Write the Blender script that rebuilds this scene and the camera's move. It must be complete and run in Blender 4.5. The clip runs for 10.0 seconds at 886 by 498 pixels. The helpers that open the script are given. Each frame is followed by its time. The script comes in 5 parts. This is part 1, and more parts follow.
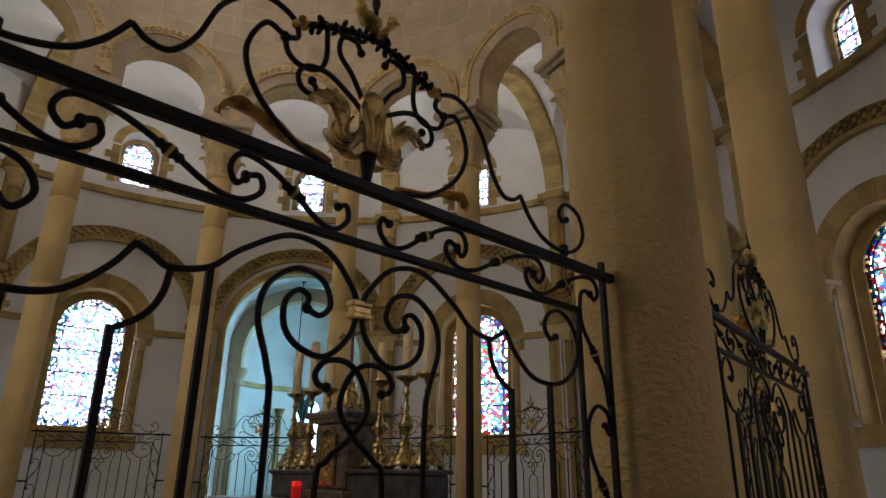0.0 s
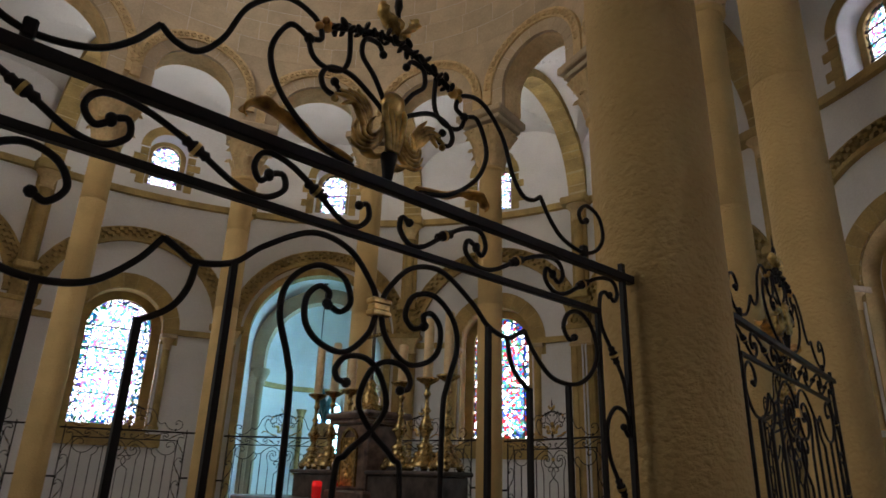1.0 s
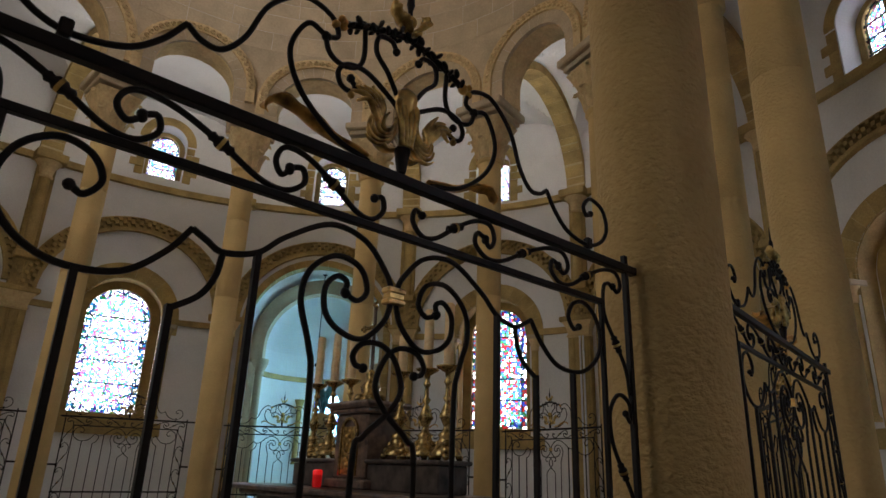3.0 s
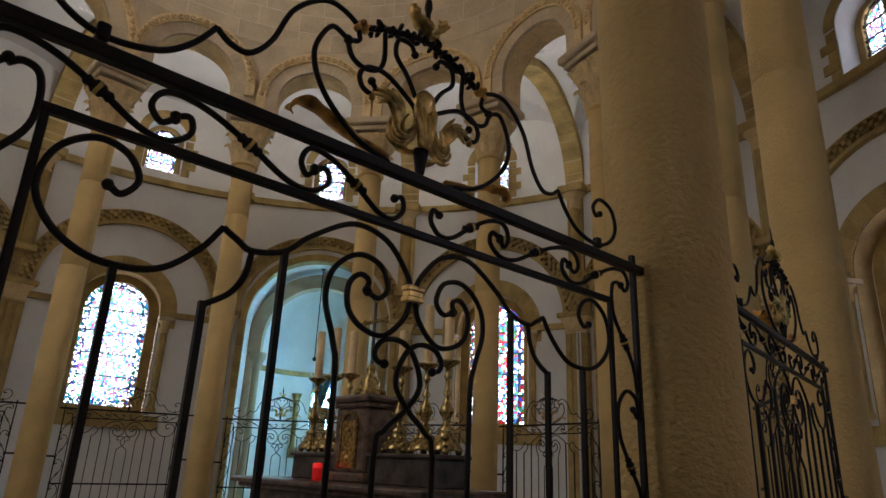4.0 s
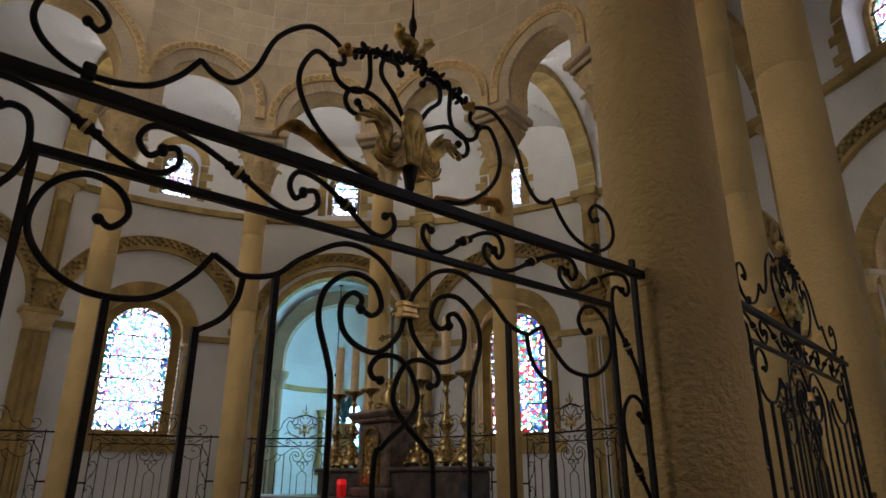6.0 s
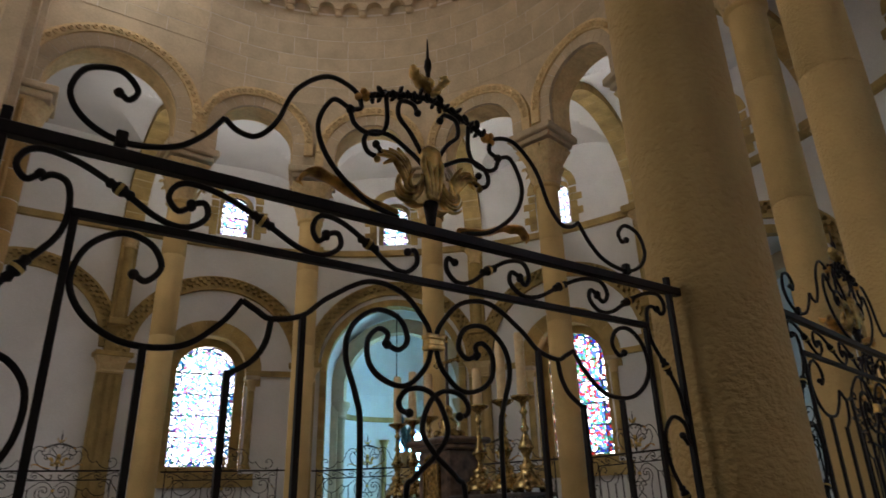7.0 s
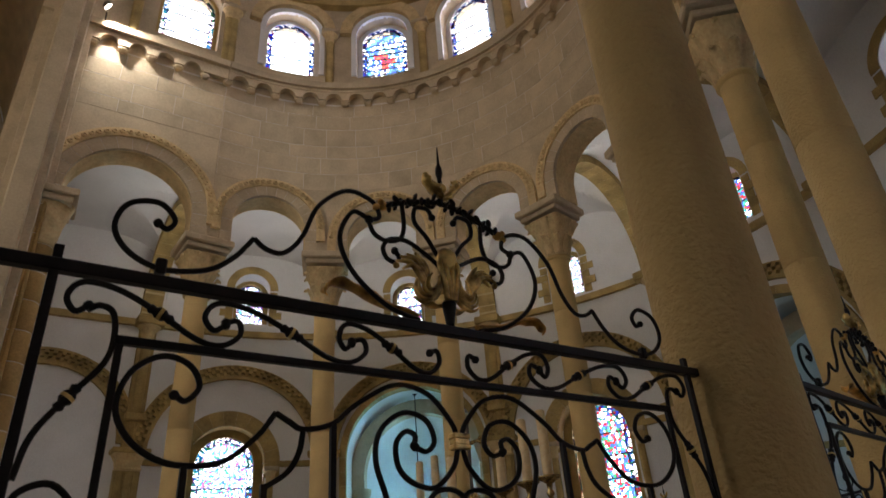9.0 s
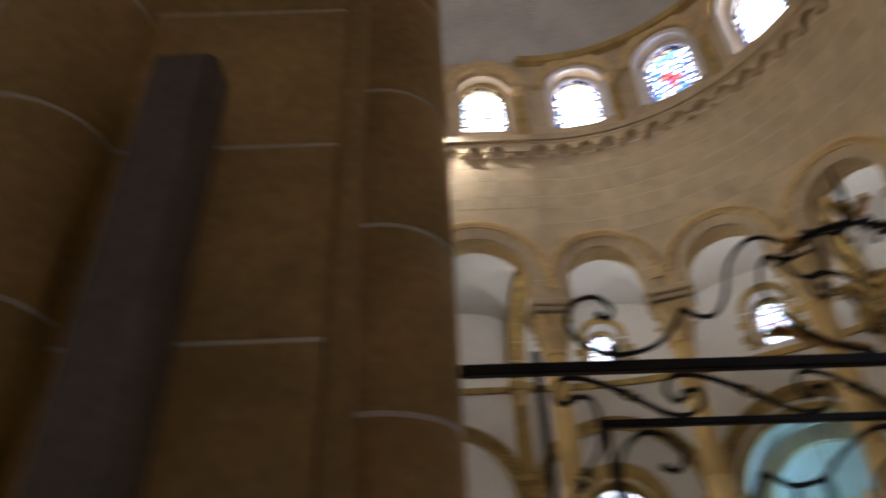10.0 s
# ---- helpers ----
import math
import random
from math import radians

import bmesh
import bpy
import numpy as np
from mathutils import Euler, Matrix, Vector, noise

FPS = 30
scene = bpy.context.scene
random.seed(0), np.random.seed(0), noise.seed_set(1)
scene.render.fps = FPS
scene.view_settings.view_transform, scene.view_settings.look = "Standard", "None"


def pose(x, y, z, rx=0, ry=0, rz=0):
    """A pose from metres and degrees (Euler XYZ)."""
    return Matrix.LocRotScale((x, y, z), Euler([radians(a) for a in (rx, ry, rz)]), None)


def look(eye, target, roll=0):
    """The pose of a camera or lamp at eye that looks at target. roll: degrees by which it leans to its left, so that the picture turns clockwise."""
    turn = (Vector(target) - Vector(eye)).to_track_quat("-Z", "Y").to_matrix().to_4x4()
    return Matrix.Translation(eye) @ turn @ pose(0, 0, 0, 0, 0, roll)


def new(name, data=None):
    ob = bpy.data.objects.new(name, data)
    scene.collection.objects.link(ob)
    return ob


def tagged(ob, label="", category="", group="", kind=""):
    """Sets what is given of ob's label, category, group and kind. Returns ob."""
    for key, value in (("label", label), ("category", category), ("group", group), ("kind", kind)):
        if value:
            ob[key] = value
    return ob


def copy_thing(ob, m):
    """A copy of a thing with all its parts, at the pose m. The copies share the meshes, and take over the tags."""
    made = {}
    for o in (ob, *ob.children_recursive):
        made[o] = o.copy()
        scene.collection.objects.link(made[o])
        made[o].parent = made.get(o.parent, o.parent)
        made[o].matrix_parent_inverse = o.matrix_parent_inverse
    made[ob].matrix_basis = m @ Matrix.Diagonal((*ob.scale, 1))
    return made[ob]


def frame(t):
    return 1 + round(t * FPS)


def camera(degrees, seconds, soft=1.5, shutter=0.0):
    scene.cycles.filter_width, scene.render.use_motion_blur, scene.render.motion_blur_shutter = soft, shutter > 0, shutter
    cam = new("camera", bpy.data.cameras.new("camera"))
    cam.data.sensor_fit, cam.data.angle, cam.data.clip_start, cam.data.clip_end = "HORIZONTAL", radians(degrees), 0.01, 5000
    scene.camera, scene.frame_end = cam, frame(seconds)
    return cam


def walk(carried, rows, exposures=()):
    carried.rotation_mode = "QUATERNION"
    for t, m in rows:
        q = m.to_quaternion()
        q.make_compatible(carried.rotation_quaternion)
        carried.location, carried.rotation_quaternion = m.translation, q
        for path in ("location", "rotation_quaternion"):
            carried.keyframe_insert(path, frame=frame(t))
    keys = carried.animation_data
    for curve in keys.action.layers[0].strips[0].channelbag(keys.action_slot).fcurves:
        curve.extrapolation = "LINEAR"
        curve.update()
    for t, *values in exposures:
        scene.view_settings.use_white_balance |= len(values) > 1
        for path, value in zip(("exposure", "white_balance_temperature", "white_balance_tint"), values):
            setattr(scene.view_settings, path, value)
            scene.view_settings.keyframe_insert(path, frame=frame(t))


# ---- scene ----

cam = camera(68.9, 10.0, shutter=0.5)
# seconds, eye, yaw, pitch, roll
PATH = [
    (0, 0.587, 0.129, 1.575, -42.29, 19.48, -0.71),
    (0.5, 0.572, 0.129, 1.569, -41.78, 20.14, -1.40),
    (1, 0.585, 0.116, 1.559, -40.20, 19.75, -1.84),
    (1.5, 0.603, 0.083, 1.544, -38.21, 18.77, -1.34),
    (2, 0.610, 0.074, 1.540, -37.60, 18.46, -2.03),
    (2.5, 0.572, 0.090, 1.540, -39.77, 19.11, -1.55),
    (4, 0.454, 0.100, 1.533, -40.84, 18.59, -2.35),
    (4.5, 0.439, 0.097, 1.533, -40.98, 18.69, -2.27),
    (5, 0.437, 0.096, 1.533, -41.06, 19.08, -1.92),
    (6.5, 0.520, -0.003, 1.542, -37.23, 20.15, 1.33),
    (7, 0.531, -0.043, 1.544, -34.00, 21.66, 1.59),
    (7.5, 0.544, -0.068, 1.538, -30.81, 22.60, 1.12),
    (8, 0.534, -0.075, 1.546, -29.26, 24.30, 1.49),
    (8.5, 0.493, -0.089, 1.566, -31.59, 26.77, 3.47),
    (9, 0.463, -0.123, 1.576, -33.20, 28.29, 4.38),
    (9.5, 0.373, -0.148, 1.598, -25.02, 31.45, 2.25),
    (10, 0.179, -0.220, 1.594, -0.98, 33.89, 2.71),
]
walk(cam, [(t, pose(x, y, z, 90 + pitch, 0, yaw) @ pose(0, 0, 0, 0, 0, -roll)) for t, x, y, z, yaw, pitch, roll in PATH],
     exposures=((0, 0.02), (1, 0.0), (2, -0.10), (4, 0.02), (5, 0.04), (7, 0.0), (8, -0.12), (9, -0.12), (9.5, 0.0), (10, 0.12)))

# ---- plan ----
CX, CY = 3.17, 6.99          # centre of the hemicycle
RC, RCOL = 5.67, 0.214       # column axes, shaft radius
STEP = radians(27.02)
R_IN, R_OUT = 5.38, 5.96     # faces of the arcade wall
R_WALL = 9.85               # inner face of the ambulatory wall
Z_ASTR, Z_ABA = 7.3, 8.5     # top of shaft, top of abacus
Z_SPR = 8.87                 # springing of the arcade arches
Z_COR1 = 13.36               # top of the corbel table
Z_DOME = 16.5
X_PIER = -0.04               # east face of the choir piers
WEST = -9.0


def polar(r, a, z=0.0):
    return Vector((CX + r * math.cos(a), CY + r * math.sin(a), z))


def col_angle(k):
    return (k - 3.5) * STEP


# ---- world and light ----
world = bpy.data.worlds.new("sky")
scene.world = world
world.use_nodes = True
wn = world.node_tree
sky = wn.nodes.new("ShaderNodeTexSky")
sky.sky_type, sky.sun_disc, sky.sun_elevation, sky.sun_rotation = "NISHITA", False, radians(42), radians(200)
wn.links.new(sky.outputs["Color"], wn.nodes["Background"].inputs["Color"])
wn.nodes["Background"].inputs["Strength"].default_value = 0.1


def area_lamp(name, m, w, h, watts, color):
    data = bpy.data.lights.new(name, "AREA")
    data.shape, data.size, data.size_y, data.energy, data.color = "RECTANGLE", w, h, watts, color
    ob = new(name, data)
    ob.matrix_world = m
    return ob


DAY = (0.93, 0.97, 1.0)

# ---- materials ----


def material(name, base, rough=0.7, metal=0.0, var=0.12, scale=3.0, fine=40.0, bump=0.15, dark=None, depth=0.01, squash=1.0, rnd=None, grain=0.35, octaves=4, own=False):
    m = bpy.data.materials.new(name)
    m.use_nodes = True
    nt = m.node_tree
    b = nt.nodes["Principled BSDF"]
    b.inputs["Roughness"].default_value, b.inputs["Metallic"].default_value = rough, metal
    tc = nt.nodes.new("ShaderNodeTexCoord")
    n1, n2 = nt.nodes.new("ShaderNodeTexNoise"), nt.nodes.new("ShaderNodeTexNoise")
    n1.inputs["Scale"].default_value, n2.inputs["Scale"].default_value = scale, fine
    n1.inputs["Detail"].default_value, n2.inputs["Detail"].default_value = 5, octaves
    for n in (n1, n2):
        mp = nt.nodes.new("ShaderNodeMapping")
        mp.inputs["Scale"].default_value = (1, 1, squash)
        nt.links.new(tc.outputs["Object"], mp.inputs["Vector"])
        nt.links.new(mp.outputs["Vector"], n.inputs["Vector"])
        if own:
            oi, off = nt.nodes.new("ShaderNodeObjectInfo"), nt.nodes.new("ShaderNodeMath")
            off.operation = "MULTIPLY"
            off.inputs[1].default_value = 60.0
            nt.links.new(oi.outputs["Random"], off.inputs[0])
            nt.links.new(off.outputs["Value"], mp.inputs["Location"])
    rnd = var * 0.9 if rnd is None else rnd
    ramp = nt.nodes.new("ShaderNodeValToRGB")
    lo = dark or tuple(c * (1 - 2.2 * var) for c in base)
    hi = tuple(min(1, c * (1 + var)) for c in base)
    ramp.color_ramp.elements[0].position, ramp.color_ramp.elements[0].color = 0.3, (*lo, 1)
    ramp.color_ramp.elements[1].position, ramp.color_ramp.elements[1].color = 0.62, (*hi, 1)
    nt.links.new(n1.outputs["Fac"], ramp.inputs["Fac"])
    mix = nt.nodes.new("ShaderNodeMix")
    mix.data_type, mix.blend_type = "RGBA", "OVERLAY"
    mix.inputs["Factor"].default_value = grain
    nt.links.new(ramp.outputs["Color"], mix.inputs["A"])
    nt.links.new(n2.outputs["Fac"], mix.inputs["B"])
    info = nt.nodes.new("ShaderNodeObjectInfo")
    hsv = nt.nodes.new("ShaderNodeHueSaturation")
    mr = nt.nodes.new("ShaderNodeMapRange")
    mr.inputs["To Min"].default_value, mr.inputs["To Max"].default_value = 1 - rnd, 1 + rnd
    nt.links.new(info.outputs["Random"], mr.inputs["Value"])
    nt.links.new(mr.outputs["Result"], hsv.inputs["Value"])
    nt.links.new(mix.outputs["Result"], hsv.inputs["Color"])
    nt.links.new(hsv.outputs["Color"], b.inputs["Base Color"])
    bp = nt.nodes.new("ShaderNodeBump")
    bp.inputs["Strength"].default_value, bp.inputs["Distance"].default_value = bump, depth
    nt.links.new(n2.outputs["Fac"], bp.inputs["Height"])
    nt.links.new(bp.outputs["Normal"], b.inputs["Normal"])
    return m


M_COL = material("column_stone", (0.65, 0.445, 0.182), 0.85, var=0.06, scale=1.6, fine=38, bump=1.0, depth=0.019, squash=1.25, rnd=0.008, grain=0.12, octaves=2.5)
M_OCHRE = material("ochre_stone", (0.43, 0.30, 0.115), 0.85, var=0.14, scale=2.2, fine=30, bump=0.3)
M_ASHLAR = material("ashlar_stone", (0.54, 0.42, 0.272), 0.85, var=0.08, scale=2.0, fine=24, bump=0.25, grain=0.2, rnd=0.05)
M_BLOCK = material("ashlar_block", (0.54, 0.42, 0.272), 0.85, var=0.08, scale=1.6, fine=24, bump=0.32, grain=0.2, depth=0.012, rnd=0.06, own=True)
M_JOINT = material("mortar", (0.68, 0.60, 0.50), 0.9, var=0.06, bump=0.1)
M_OJOINT = material("yellow_mortar", (0.56, 0.44, 0.23), 0.9, var=0.06, bump=0.1)
M_CARVED = material("carved_stone", (0.66, 0.48, 0.245), 0.85, var=0.07, scale=5, fine=22, bump=0.4, depth=0.015)
M_PLASTER = material("white_plaster", (0.76, 0.735, 0.72), 0.9, var=0.04, scale=0.9, fine=30, bump=0.12)
M_DOME = material("dome_plaster", (0.55, 0.52, 0.48), 0.9, var=0.10, scale=0.7, fine=20, bump=0.12)
M_PIER = material("pier_stone", (0.47, 0.29, 0.105), 0.85, var=0.10, scale=2.2, fine=30, bump=0.3)
M_FLOOR = material("floor_stone", (0.32, 0.28, 0.22), 0.6, var=0.1, scale=1.5)
M_IRON = material("wrought_iron", (0.013, 0.0092, 0.0088), 0.42, 0.0, var=0.15, scale=12, fine=90, bump=0.15, depth=0.003)
M_IRON.node_tree.nodes["Principled BSDF"].inputs["Specular IOR Level"].default_value = 0.22
M_GOLD = material("gilded_iron", (0.66, 0.46, 0.17), 0.30, 0.9, var=0.25, scale=22, fine=60, bump=0.3, depth=0.004, dark=(0.12, 0.07, 0.025))
M_OLDGOLD = material("orange_gilding", (0.60, 0.33, 0.085), 0.42, 0.55, var=0.3, scale=22, fine=60, bump=0.3, depth=0.004, dark=(0.16, 0.08, 0.03))
M_MARBLE = material("dark_marble", (0.095, 0.075, 0.066), 0.28, dark=(0.022, 0.018, 0.017), var=0.45, scale=7, fine=18, bump=0.05)
M_BROWN = material("brown_marble", (0.15, 0.10, 0.075), 0.28, dark=(0.035, 0.024, 0.02), var=0.3, scale=9, fine=14, bump=0.05)
M_BRASS = material("aged_brass", (0.50, 0.36, 0.15), 0.26, 0.9, dark=(0.10, 0.065, 0.025), var=0.2, scale=20, fine=60, bump=0.2, depth=0.004)
M_WAX = material("candle_wax", (0.80, 0.59, 0.32), 0.5, var=0.06, scale=6, fine=30, bump=0.05)
M_GREY = material("grey_paint", (0.14, 0.105, 0.08), 0.6, var=0.06, scale=5, bump=0.05)
M_LEAD = material("lead", (0.02, 0.02, 0.025), 0.6, 0.3)
M_TEAL = material("teal_leaf", (0.06, 0.24, 0.28), 0.5, var=0.3, scale=6)
M_PALELEAF = material("pale_leaf", (0.45, 0.62, 0.68), 0.5, var=0.15, scale=6)
M_PIPE = material("white_pipe", (0.7, 0.7, 0.7), 0.4, var=0.04)


def glass(name, colors, scale, white, jitter=1.0, came=0.055):
    """Leaded coloured glass: small pieces of several colours that let the daylight through."""
    m = bpy.data.materials.new(name)
    m.use_nodes = True
    nt = m.node_tree
    nt.nodes.remove(nt.nodes["Principled BSDF"])
    tr = nt.nodes.new("ShaderNodeBsdfTransparent")
    gl = nt.nodes.new("ShaderNodeBsdfGlossy")
    gl.inputs["Roughness"].default_value = 0.15
    ms = nt.nodes.new("ShaderNodeMixShader")
    ms.inputs["Fac"].default_value = 0.04
    tc = nt.nodes.new("ShaderNodeTexCoord")
    v = nt.nodes.new("ShaderNodeTexVoronoi")
    v.inputs["Scale"].default_value = scale
    ve = nt.nodes.new("ShaderNodeTexVoronoi")
    ve.feature = "DISTANCE_TO_EDGE"
    ve.inputs["Scale"].default_value = scale
    sep = nt.nodes.new("ShaderNodeSeparateColor")
    ramp = nt.nodes.new("ShaderNodeValToRGB")
    ramp.color_ramp.interpolation = "CONSTANT"
    els = ramp.color_ramp.elements
    els[0].color = (1, 1, 1, 1)
    els.remove(els[1])
    for i, c in enumerate(colors):
        els.new(white + (1 - white) * i / len(colors)).color = (*c, 1)
    for n in (v, ve):
        n.inputs["Randomness"].default_value = jitter
        nt.links.new(tc.outputs["Object"], n.inputs["Vector"])
    nt.links.new(v.outputs["Color"], sep.inputs["Color"])
    nt.links.new(sep.outputs["Red"], ramp.inputs["Fac"])
    st = nt.nodes.new("ShaderNodeMath")
    st.operation = "GREATER_THAN"
    st.inputs[1].default_value = came
    nt.links.new(ve.outputs["Distance"], st.inputs[0])
    mx = nt.nodes.new("ShaderNodeMix")
    mx.data_type = "RGBA"
    mx.inputs["A"].default_value = (0.03, 0.045, 0.05, 1)
    nt.links.new(st.outputs["Value"], mx.inputs["Factor"])
    nt.links.new(ramp.outputs["Color"], mx.inputs["B"])
    nt.links.new(mx.outputs["Result"], tr.inputs["Color"])
    nt.links.new(tr.outputs["BSDF"], ms.inputs[1])
    nt.links.new(gl.outputs["BSDF"], ms.inputs[2])
    nt.links.new(ms.outputs["Shader"], nt.nodes["Material Output"].inputs["Surface"])
    return m


G_PALE = glass("pale_stained_glass", [(0.06, 0.34, 0.46), (0.30, 0.15, 0.40), (0.38, 0.07, 0.16), (0.09, 0.40, 0.34), (0.07, 0.10, 0.42), (0.32, 0.26, 0.50), (0.06, 0.32, 0.13), (0.15, 0.38, 0.50)], 26.0, 0.32)
G_RICH = glass("rich_stained_glass", [(0.32, 0.015, 0.025), (0.03, 0.08, 0.38), (0.05, 0.30, 0.30), (0.36, 0.02, 0.03), (0.03, 0.20, 0.07), (0.25, 0.35, 0.45), (0.05, 0.12, 0.40)], 17.0, 0.24, 0.55)
G_CLEAR = glass("clear_stained_glass", [(0.45, 0.60, 0.75), (0.6, 0.6, 0.55), (0.3, 0.42, 0.65)], 9.0, 0.82, 1.0, 0.02)
G_BORDER = glass("border_stained_glass", [(0.04, 0.10, 0.45), (0.10, 0.32, 0.50), (0.24, 0.04, 0.14), (0.05, 0.07, 0.34), (0.30, 0.40, 0.60)], 22.0, 0.22, 0.5)
G_BLUE = glass("blue_stained_glass", [(0.05, 0.12, 0.50), (0.12, 0.30, 0.60), (0.05, 0.08, 0.36), (0.22, 0.38, 0.62), (0.05, 0.24, 0.30), (0.16, 0.28, 0.52)], 13.0, 0.24, 0.7)
G_ROBE = glass("red_stained_glass", [(0.42, 0.02, 0.03), (0.34, 0.03, 0.06), (0.46, 0.10, 0.05)], 11.0, 0.06)


# ---- building helpers ----


def shell(name, kind_label, category="", group="", kind=""):
    """An Empty for a thing with parts."""
    return tagged(new(name), kind_label, category, group, kind)


def part(name, bm, mat, parent=None, label="", smooth=False):
    me = bpy.data.meshes.new(name)
    if isinstance(bm, tuple):
        me.from_pydata(bm[0], [], bm[1])
    else:
        bm.to_mesh(me)
        bm.free()
    me.materials.append(mat)
    if smooth:
        for p in me.polygons:
            p.use_smooth = True
    ob = new(name, me)
    if parent:
        ob.parent = parent
    if label:
        ob["label"] = label
    return ob


def share(name, me, parent, m):
    ob = new(name, me)
    ob.parent = parent
    ob.matrix_basis = m
    return ob


def box(x0, x1, y0, y1, z0, z1, bevel=0.0, bm=None):
    bm = bm or bmesh.new()
    r = bmesh.ops.create_cube(bm, size=1)
    bmesh.ops.transform(bm, verts=r["verts"], matrix=Matrix.Translation(((x0 + x1) / 2, (y0 + y1) / 2, (z0 + z1) / 2)) @ Matrix.Diagonal((x1 - x0, y1 - y0, z1 - z0, 1)))
    if bevel:
        es = {e for v in r["verts"] for e in v.link_edges}
        bmesh.ops.bevel(bm, geom=list(es), offset=bevel, segments=1, affect="EDGES")
    return bm


def lathe(profile, n=24, cx=0, cy=0, a0=0, a1=2 * math.pi):
    """A turned solid from (radius, height) pairs."""
    full = abs(a1 - a0 - 2 * math.pi) < 1e-6
    m = n if full else n + 1
    vs, fs = [], []
    for r, z in profile:
        for i in range(m):
            a = a0 + (a1 - a0) * i / n
            vs.append((cx + r * math.cos(a), cy + r * math.sin(a), z))
    for j in range(len(profile) - 1):
        for i in range(n):
            k = (i + 1) % m
            fs.append((j * m + i, j * m + k, (j + 1) * m + k, (j + 1) * m + i))
    return vs, fs


def smooth_path(pts, per=6):
    """A smooth run of points through the given ones."""
    pts = [Vector(p) for p in pts]
    out = []
    for i in range(len(pts) - 1):
        p0, p1, p2, p3 = pts[max(i - 1, 0)], pts[i], pts[i + 1], pts[min(i + 2, len(pts) - 1)]
        if i == 0:
            p0 = 2 * p1 - p2
        if i + 2 > len(pts) - 1:
            p3 = 2 * p2 - p1
        for k in range(per):
            t = k / per
            out.append(0.5 * ((2 * p1) + (p2 - p0) * t + (2 * p0 - 5 * p1 + 4 * p2 - p3) * t * t + (3 * p1 - p0 - 3 * p2 + p3) * t ** 3))
    out.append(pts[-1])
    return out


def tube(pts, r, n=6, flat=1.0, taper=None):
    """A bar bent along points in the x-z plane."""
    vs, fs = [], []
    L = len(pts)
    for i, p in enumerate(pts):
        d = (pts[min(i + 1, L - 1)] - pts[max(i - 1, 0)]).normalized()
        side = Vector((0, 1, 0))
        if abs(d.dot(side)) > 0.9:
            side = Vector((0, 0, 1))
        up = d.cross(side).normalized()
        side = up.cross(d).normalized()
        rr = r * (taper(i / (L - 1)) if taper else 1)
        for k in range(n):
            a = 2 * math.pi * (k + 0.5) / n
            vs.append(tuple(p + up * math.cos(a) * rr + side * math.sin(a) * rr * flat))
    for i in range(L - 1):
        for k in range(n):
            k2 = (k + 1) % n
            fs.append((i * n + k, i * n + k2, (i + 1) * n + k2, (i + 1) * n + k))
    fs.append(tuple(range(n)))
    fs.append(tuple(range((L - 1) * n, L * n))[::-1])
    return vs, fs


def merge(*solids):
    vs, fs = [], []
    for v, f in solids:
        o = len(vs)
        vs += list(v)
        fs += [tuple(i + o for i in q) for q in f]
    return vs, fs


def ball(c, r, n=8):
    vs, fs = lathe([(r * math.sin(math.pi * i / 5) + 1e-4, -r * math.cos(math.pi * i / 5)) for i in range(6)], n)
    return [(x + c[0], y + c[1], z + c[2]) for x, y, z in vs], fs


def ring_map(r):
    """Plan mapping for curved walls: s along the bay from its middle, d outward."""
    def f(ac):
        return lambda s, z, d: polar(r + d, ac + s / r, z)
    return f


